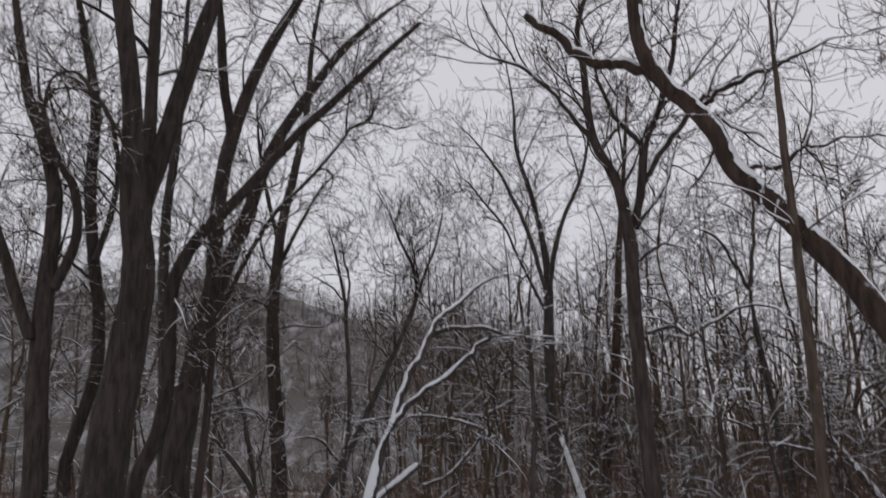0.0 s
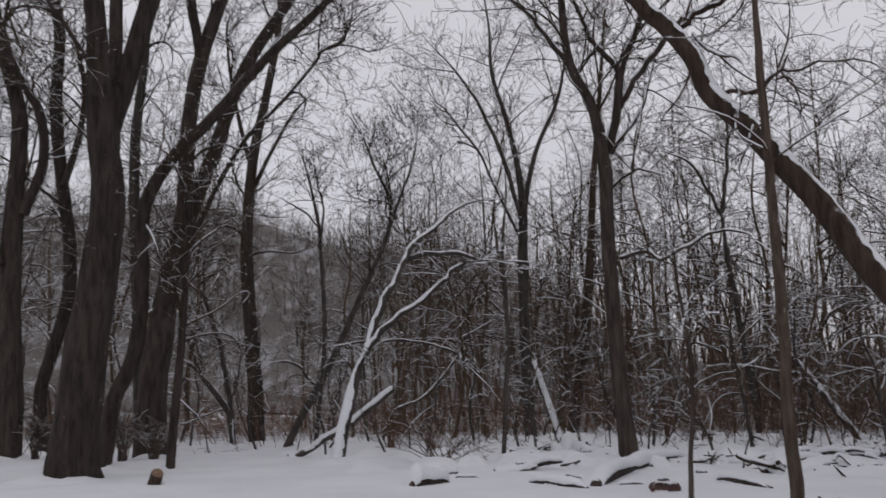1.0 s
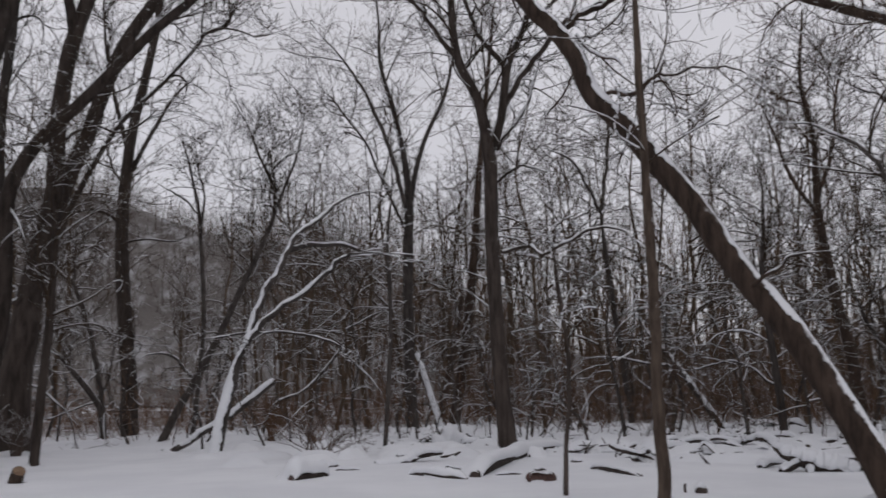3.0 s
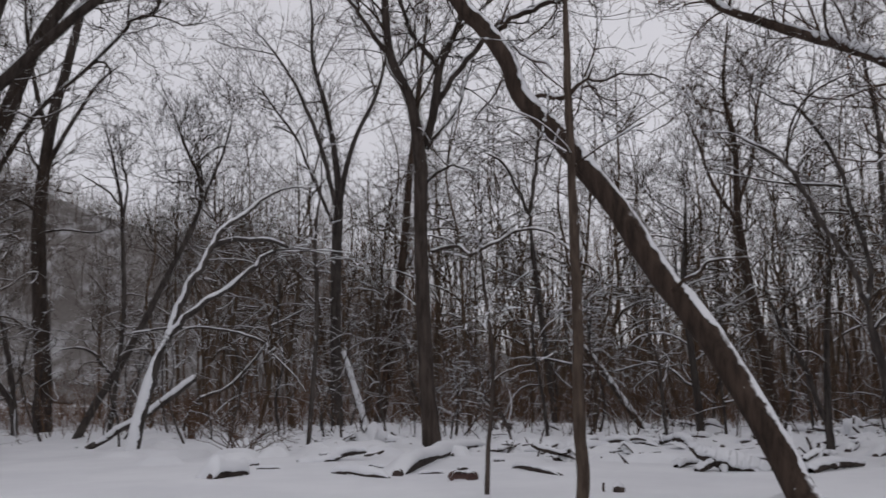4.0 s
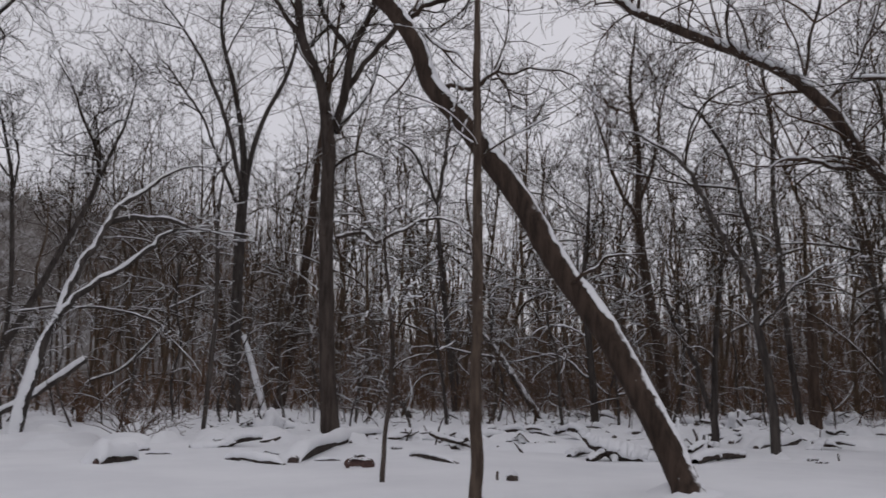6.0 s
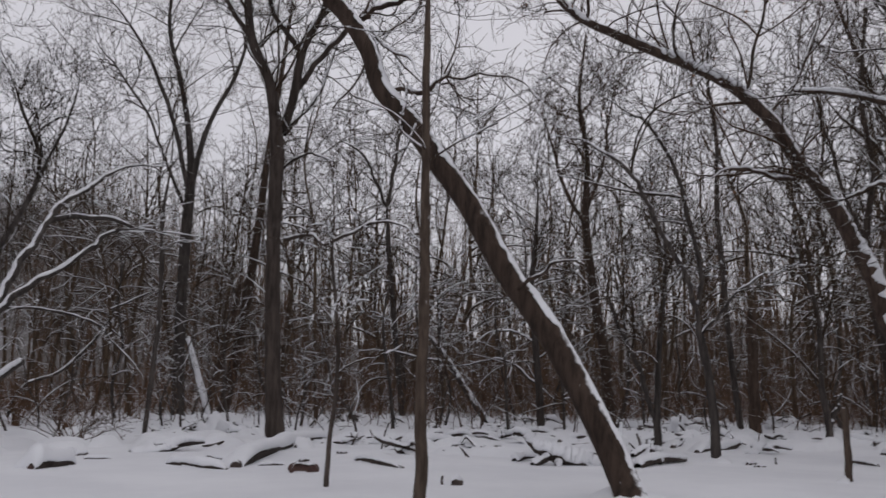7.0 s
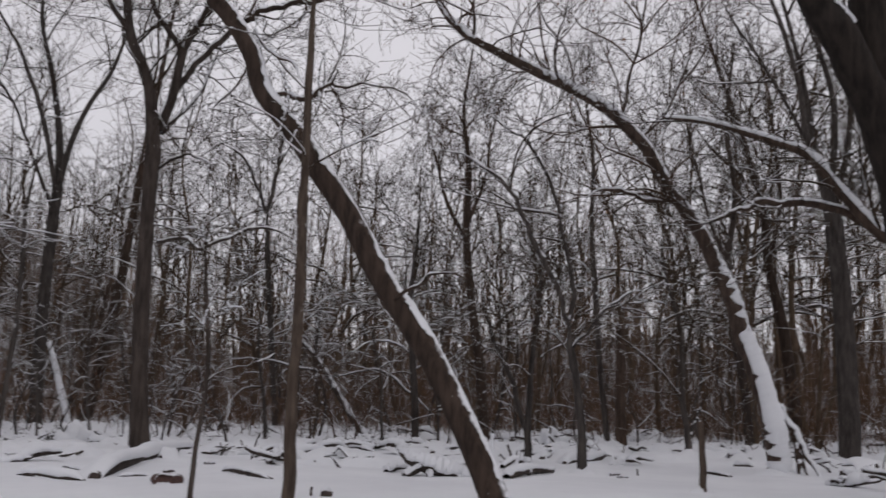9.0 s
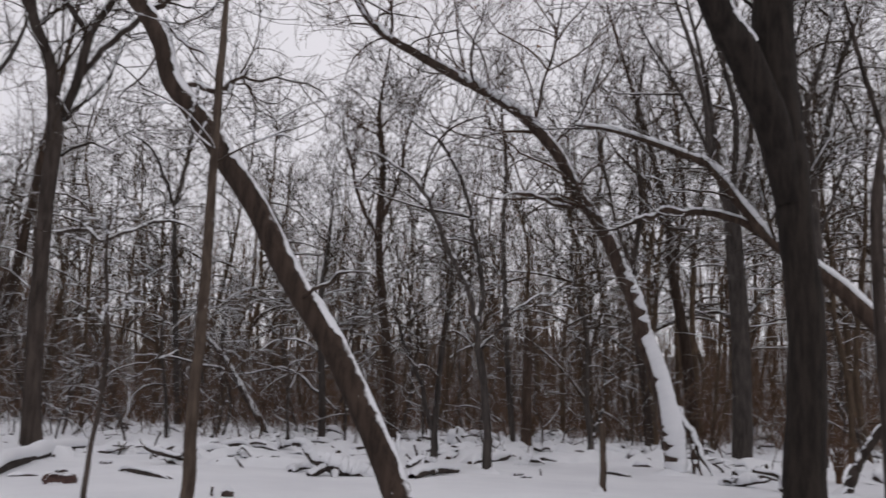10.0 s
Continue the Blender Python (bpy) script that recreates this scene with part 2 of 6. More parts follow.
def lying_snow(P, R, rng, steep=(0.45, 0.75), depth=0.014, patchy=0.35):
    """Ridges of snow on the upper side of strands, thinning out where they climb steeply."""
    T = unit(np.gradient(P, axis=1))
    up = np.array([0, 0, 1.0]) - T * T[..., 2:3]
    flat = np.linalg.norm(up, axis=-1)
    g = np.clip((flat - steep[0]) / (steep[1] - steep[0]), 0, 1)
    w = rng.normal(0, 1, R.shape)
    wide = 9 if R.shape[1] > 40 else 4
    w = sum(np.roll(w, k, 1) for k in range(wide)) / math.sqrt(wide)
    w = np.clip(1 - 0.6 * patchy + patchy * w, 0, 1.2)
    g = g * w
    wide = np.clip(0.92 - 2.6 * R, 0.40, 0.95)
    rs = g * (wide * 0.82 * R + depth * 0.4)
    top = R * 0.98 + g * (np.minimum(0.16 * R, 0.02) + depth)
    return P + unit(up) * np.maximum(top - rs, 0)[..., None] * np.where(g > 0.02 + 2 * np.clip(R - 0.08, 0, 0.15), 1, 0.5)[..., None], np.maximum(rs, 0.0015)


def snow_lumps(P, rng, count, size=(0.012, 0.035)):
    """Small lumps of snow caught on twigs and in forks, as chunks for merge()."""
    who, k = rng.integers(0, len(P), count), rng.integers(0, P.shape[1] - 1, count)
    f = rng.random((count, 1))
    at = P[who, k] * (1 - f) + P[who, k + 1] * f
    way = unit((P[who, k + 1] - P[who, k]) * [1, 1, 0.4])
    r = rng.uniform(*size, (count, 1))
    line = at[:, None] + way[:, None] * (np.array([-1.6, 0, 1.6])[None, :, None] * r[:, None]) + np.array([0, 0, 0.5]) * r[:, None]
    return tubes(line, r * np.array([0.25, 1, 0.25]), 3)


def clinging_snow(P, R, rng, out, spread, thick=0.03, ragged=0.35, gaps=0.2, teeth=0.3):
    """A crust of snow stuck to one side of a trunk: P (n, 3), R (n). out: the side it faces, None for the upper side;
    spread: bends of (height, half width in degrees). Its edges are ragged and bare bands cross it."""
    n, m = len(P), 13
    T = unit(np.gradient(P, axis=0))
    up = np.array([0, 0, 1.0]) if out is None else np.array(out, dtype=float)
    O = unit(up - T * (T @ up)[:, None])
    S = np.cross(T, O)

    def rough(k):
        return np.convolve(rng.normal(0, 1, n + k - 1), np.ones(k) / math.sqrt(k), "valid")

    heights, widths = zip(*spread)
    w = np.radians(np.interp(P[:, 2], heights, widths))
    slow = rough(41)
    bare = np.clip((0.7 * rough(9) + 1.2 * rough(33) - 2.4 + 2.6 * gaps) * 1.2, 0, 1) * np.clip(P[:, 2] / 2 - 0.5, 0, 1)
    left, right = (w * np.clip(1 + ragged * (0.6 * slow + 0.6 * rough(17) + teeth * rough(5)), 0.1, 1.6) * (1 - bare) for _ in range(2))
    f = np.linspace(0, 1, m)
    ang = -left[:, None] + (left + right)[:, None] * f
    swell = np.sqrt(np.maximum(1 - np.abs(2 * f - 1) ** 3, 0))[None] * np.clip((left + right) / (1.2 * w.max()), 0.0, 1)[:, None]
    h = thick * swell * np.clip(1 + 0.3 * rough(15)[:, None] + 0.10 * rng.normal(0, 1, (n, m)), 0.3, 1.8)
    h = np.where(swell < 0.08, -0.14 * R[:, None], h)
    h[0], h[-1] = -0.14 * R[0], -0.14 * R[-1]
    v = P[:, None] + (O[:, None] * np.cos(ang)[..., None] + S[:, None] * np.sin(ang)[..., None]) * (R[:, None] * 0.985 + h)[..., None]
    i = np.arange(n * m).reshape(n, m)
    return v.reshape(-1, 3), np.stack([i[:-1, :-1], i[:-1, 1:], i[1:, 1:], i[1:, :-1]], axis=-1).reshape(-1, 4)


def part(name, me, parent, label=""):
    ob = new(name, me)
    ob.parent = parent
    return tagged(ob, label) if label else ob


def thing(name, place, label, category, group="", kind=""):
    ob = new(name)
    ob.location = place
    ob.empty_display_size = 0.3
    return tagged(ob, label, category, group, kind)


def hero_tree(name, place, label, limbs, bark, seed, twig=None, density=(2.1, 2.5, 4.0), reach=((1.4, 4.2), (0.8, 2.3), (0.6, 1.5)),
              above=2.5, lift=0.13, snow=(0.45, 0.75), snow_depth=0.016, patchy=0.35, group="", flare=0.0, crown=True, first=0.3, cling=None, broken=(), full=1.0, leaves=0, least=0.0072, boughs=(), knees=0.2):
    """A bare tree: trunk and main limbs through a few bends, then three orders of finer branches, with lying snow."""
    rng = np.random.default_rng(seed)
    root = thing(name, (place[0], place[1], 0), label, "tree", group)
    strands, ridges, crust = [], [], []
    for i, rows in enumerate(limbs):
        thick = rows[0][3]
        n = 6 * len(rows) if thick > 0.05 else 4 * len(rows)
        c = glide(rows, n)
        P, R = c[:, :3].copy(), c[:, 3].copy()
        knots = rng.normal(0, 1, (n, 3))
        if thick > 0.12:
            soft = np.stack([np.convolve(knots[:, k], np.ones(9) / 3, "same") for k in range(3)], axis=-1)
            P[1:-1] += soft[1:-1] * 0.05 * R[1:-1, None]
        else:
            P[1:-1] += (knots[1:-1] + knots[:-2] + knots[2:]) * (0.05 * R[1:-1, None] + (0.011 if i else 0))
        lump = rng.normal(0, 1, n + 4)
        R *= 1 + (0.007 if thick > 0.12 else 0.015) * (lump[:-4] + lump[1:-3] + lump[2:-2] + lump[3:-1])
        if (i or (crown and thick < 0.2)) and i not in broken:
            R *= np.interp(np.linspace(0, 1, n), [0, 0.7, 1], [1, 1, 0.25])
        if i == 0:
            P[0] -= unit(P[1] - P[0]) * 0.9
            R *= 1 + flare * np.exp(-np.maximum(P[:, 2], 0) / 0.35)
        tip = P[-1] + (P[-1] - P[-2]) * 0.25
        P2, R2 = np.vstack([P, tip]), np.append(R, R[-1] * 0.12)
        sides = 20 if thick > 0.15 else 9 if thick > 0.05 else 6
        v, q = tubes(P2[None], R2[None], sides, 0.012 if thick > 0.15 else 0.02, rng)
        part("trunk" if i == 0 else "limb", mesh_from("trunk" if i == 0 else "limb", v, q, bark), root)
        even = glide(np.column_stack([P, R]), 24)
        strands.append(even)
        if thick > 0.05:
            fine = glide(np.column_stack([P, R]), 4 * n)
            k = lying_snow(fine[None, :, :3], fine[None, :, 3], rng, snow, snow_depth * (1 + 4 * thick), patchy)
        else:
            k = lying_snow(P[None], R[None], rng, snow, snow_depth * (1 + 4 * thick), patchy)
        if i == 0 and thick > 0.2:
            k = k[0], np.maximum(k[1] * np.clip((k[0][..., 2] - 0.25) / 0.5, 0, 1), 0.0015)
        if (k[1][0] > 0.004).any() and not (cling and i in cling):
            ridges.append(tubes(k[0], k[1], 8 if thick > 0.05 else 6, 0.09, rng))
        if cling and i in cling:
            fine = glide(np.column_stack([P, R]), max(60, min(420, int(28 * np.linalg.norm(np.diff(P, axis=0), axis=1).sum()))))
            fine = fine[(fine[:, 2] >= cling[i][1][0][0]) & (fine[:, 2] <= cling[i][1][-1][0])]
            crust.append(clinging_snow(fine[:, :3], fine[:, 3], rng, *cling[i]))
    if limbs[0][0][3] > 0.055:
        # snow banked up unevenly round the foot of the trunk
        foot, r0 = strands[0][np.argmin(np.abs(strands[0][:, 2]))], strands[0][2, 3]
        m = 28
        wave = np.convolve(np.tile(rng.normal(0, 1, m), 3), np.ones(5) / math.sqrt(5), "same")[m:2 * m]
        ang = np.arange(m) * 2 * np.pi / m
        out = np.array([0.6, 1.0, 1.3, 1.75, 2.4])[:, None] * (1 + 0.12 * wave) * r0 + np.array([0, 0.02, 0.05, 0.1, 0.16])[:, None]
        high = np.array([1, 1, 0.72, 0.25, -0.55])[:, None] * np.clip(0.07 + 0.045 * wave, 0.015, 0.18)
        bx, by = foot[0] + out * np.cos(ang), foot[1] + out * np.sin(ang)
        bank = np.stack([bx, by, land(place[0] + bx, place[1] + by) + high], axis=-1)
        k = np.concatenate([np.arange(5 * m).reshape(5, m), np.arange(5 * m).reshape(5, m)[:, :1]], axis=1)
        part("snow_bank", mesh_from("snow_bank", bank.reshape(-1, 3), np.stack([k[:-1, :-1], k[1:, :-1], k[1:, 1:], k[:-1, 1:]], axis=-1).reshape(-1, 4), SNOW), root, "low uneven bank of snow round the foot")
    S = np.stack(strands)
    if boughs:
        # stout crooked boughs from the upper trunk and limbs, boughs = (count, (least, most) metres)
        B, W = spawn(S[:, :, :3], S[:, :, 3], 3.0, boughs[1], 38, 0.1, rng, 10, 0.3, wiggle=knees, slim=0.015, above=above - 1, limit=boughs[0], least=0.016)
        grown = np.stack([glide(np.column_stack([b, w]), 24) for b, w in zip(B, W)])
        for g in grown:
            part("limb", mesh_from("limb", *tubes(g[None, :, :3], g[None, :, 3], 7, 0.03, rng), bark), root)
        k = lying_snow(grown[:, :, :3], grown[:, :, 3], rng, snow, 0.012, 0.5)
        ridges.append(tubes(k[0], k[1], 4))
        S = np.concatenate([S, grown])
    shoots = []
    if crown:
        P, R = S[:, :, :3], S[:, :, 3]
        sizes = ((8, 4), (6, 3), (4, 3))
        near = min(max(27 / math.hypot(*place), 0.55), 1.15) * full
        for level in range(3):
            f0 = first if level == 0 else 0.15
            P, R = spawn(P, R, density[level], reach[level], (50, 46, 42)[level], lift, rng, sizes[level][0], f0, above=above if level == 0 else -9, limit=int((120, 340, 560)[level] * near), thin=0.18 if level == 0 else 9.0, least=least * (1.5, 1.15, 1)[level], wiggle=(0.2, 0.2, 0.2)[level], slim=(0.0125, 0.013, 0.012)[level])
            if not len(P):
                break
            shoots.append(tubes(P, R, sizes[level][1]))
            if level == 2:
                Pt, Rt = spawn(P, R, 3.0, (0.3, 0.9), 40, lift, rng, 3, 0.2, wiggle=0.2, limit=int(420 * near), least=least * 0.9)
                if len(Pt):
                    shoots.append(tubes(Pt, Rt, 3))
            if level == 1 and len(P):
                ridges.append(snow_lumps(P, rng, int(170 * near), (0.01, 0.03)))
            if level < 2:
                some = slice(None) if level == 0 else slice(None, None, 4)
                k = lying_snow(P[some], R[some], rng, snow, 0.009, 0.5)
                ridges.append(tubes(k[0], k[1], 4 if level == 0 else 3))
    if leaves and len(shoots) > 2:
        # withered leaves hanging from the twigs, each a bent blade of two faces
        pick = rng.integers(0, P.shape[0], leaves)
        tip = P[pick, -1]
        down = unit(np.column_stack([rng.normal(0, 0.5, (leaves, 2)), np.full(leaves, -1.0)]))
        wide = unit(np.cross(down, rng.normal(0, 1, (leaves, 3))))
        fold = np.cross(down, wide)
        long = rng.uniform(0.06, 0.12, (leaves, 1))
        blade = np.stack([tip, tip + long * (0.5 * down + 0.28 * wide + 0.15 * fold), tip + long * down, tip + long * (0.5 * down - 0.28 * wide + 0.15 * fold)], axis=1)
        i = np.arange(leaves)[:, None] * 4
        tris = np.concatenate([i + np.array([[0, 1, 2]]), i + np.array([[0, 2, 3]])])
        tagged(part("withered_leaves", mesh_from("withered_leaves", blade.reshape(-1, 3), tris, LEAF), root, "a few withered brown leaves"), kind="stuff")
    if shoots:
        tagged(part("crown", mesh_from("crown", *merge(shoots), twig or TWIG), root), kind="stuff")
    if crust:
        part("snow_crust", mesh_from("snow_crust", *merge(crust), SNOW), root, "ragged white crust of snow stuck to the bark")
    if ridges:
        tagged(part("snow_cover", mesh_from("snow_cover", *merge(ridges), SNOW), root, "white snow lying along the limbs"), kind="stuff")
    return root


def land(x, y):
    """Height of the snow: gentle swells, hummocks over fallen wood, a wooded hill far off to the north-west and a low rise beyond the wood."""
    x, y = np.asarray(x, float), np.asarray(y, float)
    r, az = np.hypot(x, y), np.degrees(np.arctan2(x, y))
    z = 0.05 * np.sin(0.31 * x + 1.1) * np.cos(0.27 * y) + 0.03 * np.sin(0.83 * x - 0.6 * y)
    rough = np.clip((r - 25) / 4, 0, 1) * np.clip((az - 2) / 6, 0, 1) * np.clip((55 - r) / 10, 0, 1) * np.clip((100 - az) / 20, 0, 1)
    lumps = np.sin(2.1 * x + 1.3 * y + 2 * np.sin(0.7 * y)) * np.sin(1.7 * y - 0.9 * x + 1.5 * np.sin(0.9 * x))
    lumps += 0.6 * np.sin(4.3 * x - 2.1 * y + np.sin(2.2 * y)) * np.sin(3.7 * y + 1.9 * x)
    z = z * np.clip((r - 3) / 6, 0, 1) - 0.03 + 0.11 * rough * np.maximum(lumps, -0.35)
    s = np.clip((r - 80) / 115, 0, 1)
    w = 1 / (1 + np.exp((az - 9.5) / 7.0))
    w = np.maximum(w * (1 / (1 + np.exp((-az - 75) / 12))), (0.27 + 0.05 * np.sin(az / 4.7) + 0.09 / (1 + np.exp((42 - az) / 3))) / (1 + np.exp(-(az - 5) / 4)) / (1 + np.exp((az - 110) / 12)))
    return z + 43 * w * s * s * (3 - 2 * s) + 3 * np.sin(az / 3.1) * s * w


# ---- trees of the foreground and the clearing: base, then each limb as bends (x, y, z from the base, radius) ----
stems = []
stems.append([(-0.01, 0.04, -0.06, 0.613), (0.07, -0.05, 1.39, 0.555), (0.23, -0.12, 3.34, 0.511), (0.44, -0.17, 5.48, 0.453), (0.52, -0.27, 7.09, 0.41), (0.38, -0.5, 8.6, 0.353), (0.24, -0.68, 10.6, 0.277), (0.07, -0.87, 12.24, 0.249), (-0.29, -1.15, 14.55, 0.227), (-0.68, -1.44, 16.84, 0.186), (-0.91, -1.68, 19.43, 0.093)])
stems.append([(0.4, 0.15, 8.33, 0.237), (0.31, 0.38, 9.54, 0.211), (0.22, 0.61, 11.31, 0.185), (0.07, 0.83, 13.08, 0.18), (-0.1, 1.03, 15.88, 0.167), (-0.2, 1.26, 19.01, 0.132), (-0.32, 1.48, 22.15, 0.074)])
stems.append([(0.26, 0.1, 7.69, 0.307), (0.29, 0.26, 8.85, 0.295), (0.51, 0.49, 10.15, 0.282), (0.75, 0.72, 11.61, 0.27), (1.17, 1.01, 13.78, 0.257), (1.59, 1.28, 15.83, 0.237), (2.22, 1.61, 18.63, 0.188), (2.73, 1.88, 22.03, 0.102)])
hero_tree("old_tree", (-8.45, 22.29), "massive old dark tree with three upright stems standing in snow", stems, BARK_FLECKED, 125, flare=0.10, above=7.0, first=0.35, density=(2.2, 2.6, 4.0), full=1.2, boughs=(8, (2.0, 5.5)))
stems = []
stems.append([(0.07, 0.09, -0.07, 0.21), (-0.07, 0.04, 2.55, 0.202), (-0.26, -0.01, 5.29, 0.194), (-0.46, -0.08, 8.1, 0.194), (-0.57, -0.12, 11.2, 0.176), (-0.39, -0.07, 14.45, 0.15), (-0.38, -0.05, 17.1, 0.122), (-0.41, -0.07, 20.6, 0.07)])
hero_tree("slim_tree", (-9.58, 30.78), "slim straight grey tree behind the massive old ones", stems, BARK_GREY, 502, above=5.0, boughs=(8, (1.5, 4.0)))
stems = []
stems.append([(-0.01, 0.05, -0.08, 0.566), (0.02, -0.06, 2.04, 0.509), (0.14, -0.14, 3.97, 0.471), (0.42, -0.17, 5.77, 0.416), (0.72, -0.2, 7.33, 0.378), (0.9, -0.26, 8.74, 0.305), (0.91, -0.37, 10.6, 0.286), (1.1, -0.43, 12.99, 0.276), (1.69, -0.4, 15.51, 0.249), (2.49, -0.32, 17.79, 0.212), (3.67, -0.2, 20.17, 0.159), (4.68, -0.14, 23.07, 0.061)])
stems.append([(1.09, -0.27, 13.05, 0.161), (1.26, -0.58, 14.33, 0.168), (1.02, -1.01, 16.09, 0.175), (0.87, -1.42, 18.52, 0.147), (0.77, -1.81, 20.95, 0.086)])
stems.append([(0.61, 0.22, 7.2, 0.313), (1.04, 0.56, 8.93, 0.287), (1.6, 0.92, 10.96, 0.264), (2.5, 1.34, 14.23, 0.241), (3.86, 1.81, 17.01, 0.204), (5.12, 2.21, 19.15, 0.168), (6.91, 2.59, 21.13, 0.118), (8.78, 2.88, 22.6, 0.05)])
stems.append([(-0.07, -0.49, 4.71, 0.135), (0.55, -0.45, 5.5, 0.119), (1.41, -0.36, 7.9, 0.103), (2.23, -0.31, 9.76, 0.088), (3.08, -0.26, 11.23, 0.074), (4.25, -0.19, 12.54, 0.066), (5.46, -0.16, 14.12, 0.059), (5.59, -0.28, 14.4, 0.057), (6.46, -0.33, 14.88, 0.05), (6.63, -0.45, 15.53, 0.038), (7.34, -0.54, 16, 0.026), (8.8, -0.62, 16.52, 0.016)])
hero_tree("old_tree", (-9.09, 30.60), "old dark tree dividing into several leaning stems", stems, BARK_FLECKED, 126, snow=(0.35, 0.6), snow_depth=0.008, patchy=0.45, flare=0.08, above=7.0, first=0.3, density=(2.4, 2.6, 4.0), full=1.2, boughs=(13, (2.0, 6.0)))
stems = []
stems.append([(-0.04, 0.03, -0.05, 0.253), (0.08, -0.14, 0.87, 0.228), (0.27, -0.3, 1.92, 0.218), (0.77, -0.35, 3.1, 0.223), (0.97, -0.51, 4.55, 0.214), (0.96, -0.73, 6.33, 0.205), (1.09, -0.91, 7.47, 0.195), (1.72, -0.93, 8.73, 0.182), (2.81, -0.86, 9.97, 0.163), (4.41, -0.73, 11.97, 0.146), (5.58, -0.75, 13.14, 0.125), (7.3, -0.79, 14.9, 0.091), (8.27, -0.95, 15.75, 0.06)])
hero_tree("leaning_tree", (-8.93, 25.82), "dark tree curving up into a long leaning broken stem", stems, BARK_FLECKED, 127, snow=(0.3, 0.55), snow_depth=0.008, patchy=0.4, first=0.4, above=5.0, density=(1.6, 2.4, 4.0), full=1.1, boughs=(6, (1.5, 4.5)))
stems = []
stems.append([(-0.01, 0.04, -0.08, 0.42), (-0.09, 0.06, 2.1, 0.412), (-0.31, 0.02, 4.79, 0.38), (-0.43, 0.03, 7.38, 0.347), (-0.45, 0.08, 9.43, 0.299), (-0.54, 0.1, 11.95, 0.273), (-1.11, -0.11, 14.02, 0.233), (-1.72, -0.36, 15.65, 0.203), (-2.32, -0.61, 18.39, 0.147), (-2.96, -0.9, 21.61, 0.074)])
stems.append([(-0.13, -0.01, 8.38, 0.2), (0.43, -0.02, 10.23, 0.177), (0.34, -0.33, 12.01, 0.162), (-0.21, -0.84, 13.09, 0.145), (-0.68, -1.34, 14.56, 0.126), (-0.96, -1.75, 16.9, 0.082)])
stems.append([(-0.60, -0.45, 6.51, 0.18), (-1.08, -0.69, 7.87, 0.2), (-1.67, -0.99, 9.63, 0.185), (-2.49, -1.43, 11.78, 0.16), (-3.61, -2.09, 14.50, 0.1)])
hero_tree("forked_tree", (-13.73, 30.40), "grey forked tree with crooked upper stems", stems, BARK_FLECKED, 152, above=3.0, full=1.4, boughs=(10, (2.0, 5.5)), density=(3.2, 2.8, 4.0))
stems = []
stems.append([(-0.01, 0.04, -0.07, 0.272), (-0.26, -0, 2.16, 0.255), (0.05, 0.19, 3.92, 0.25), (0.42, 0.4, 6.2, 0.256), (0.28, 0.4, 8.52, 0.249), (-0.06, 0.32, 10.64, 0.256), (-0.49, 0.2, 13.76, 0.248), (-0.61, 0.21, 17.27, 0.224), (-1.2, 0.01, 20.25, 0.183), (-1.89, -0.25, 23.26, 0.109)])
stems.append([(0.05, 0.07, 10.57, 0.149), (0.36, 0.55, 12.89, 0.135), (0.32, 0.9, 15.26, 0.118), (-0.34, 0.99, 17.61, 0.096)])
hero_tree("crooked_tree", (-14.46, 34.91), "thin crooked grey tree with dense twigs", stems, BARK_FLECKED, 202, above=3.0, full=1.8, boughs=(16, (2.0, 6.0)), density=(3.4, 3.0, 4.5))
stems = []
stems.append([(-0.03, 0.04, -0.05, 0.137), (0.03, 0.06, 1.48, 0.129), (0.1, 0.08, 2.92, 0.122), (0.15, 0.09, 4.23, 0.108), (0.16, 0.09, 6.06, 0.093), (-0.03, 0.04, 7.76, 0.072), (0.03, 0.06, 9.51, 0.043)])
hero_tree("slim_tree", (-6.93, 25.40), "thin dark tree with a tapering straight trunk", stems, BARK_FLECKED, 513, above=3.0, full=1.5, boughs=(5, (1.0, 2.6)))
stems = []
stems.append([(0.05, 0.06, -0.08, 0.417), (-0.1, 0.03, 2.45, 0.374), (-0.35, -0.01, 4.95, 0.345), (-0.61, -0.06, 7.77, 0.33), (-0.69, -0.08, 10.67, 0.3), (-0.46, -0.03, 14.55, 0.258), (0.04, 0.06, 17.49, 0.217), (0.59, 0.16, 21.15, 0.174), (0.75, 0.18, 25.05, 0.121), (1.27, 0.26, 29.12, 0.067)])
stems.append([(-0.18, 0.02, 3.55, 0.206), (-0.08, -0.17, 4.32, 0.193), (0.02, -0.35, 4.86, 0.18)])
stems.append([(-0.57, -0.06, 12.44, 0.121), (0.44, -0.21, 14.49, 0.096), (1.59, -0.36, 16.56, 0.072), (2.75, -0.54, 17.72, 0.035)])
stems.append([(-0.57, -0.06, 13.64, 0.121), (-1.42, 0.11, 16.73, 0.098), (-2, 0.33, 19.63, 0.074), (-2.31, 0.6, 22.96, 0.037)])
hero_tree("straight_tree", (-7.89, 43.64), "tall straight dark tree with a snow-capped broken stub", stems, BARK_FLECKED, 83, above=5.0, full=1.3, boughs=(10, (2.5, 6.0)))
stems = []
stems.append([(0.01, 0.05, -0.07, 0.145), (-0.09, -0.09, 1.17, 0.124), (-0.62, -0.34, 2.1, 0.113), (-1.26, -0.62, 2.91, 0.092), (-1.84, -0.89, 3.66, 0.061)])
stems.append([(-0.06, 0.04, 1.06, 0.114), (-0.28, 0.09, 2.34, 0.104), (-0.64, 0.12, 3.99, 0.104), (-1.12, 0.11, 5.43, 0.094), (-1.46, 0.13, 6.89, 0.073), (-1.5, 0.22, 8.64, 0.052)])
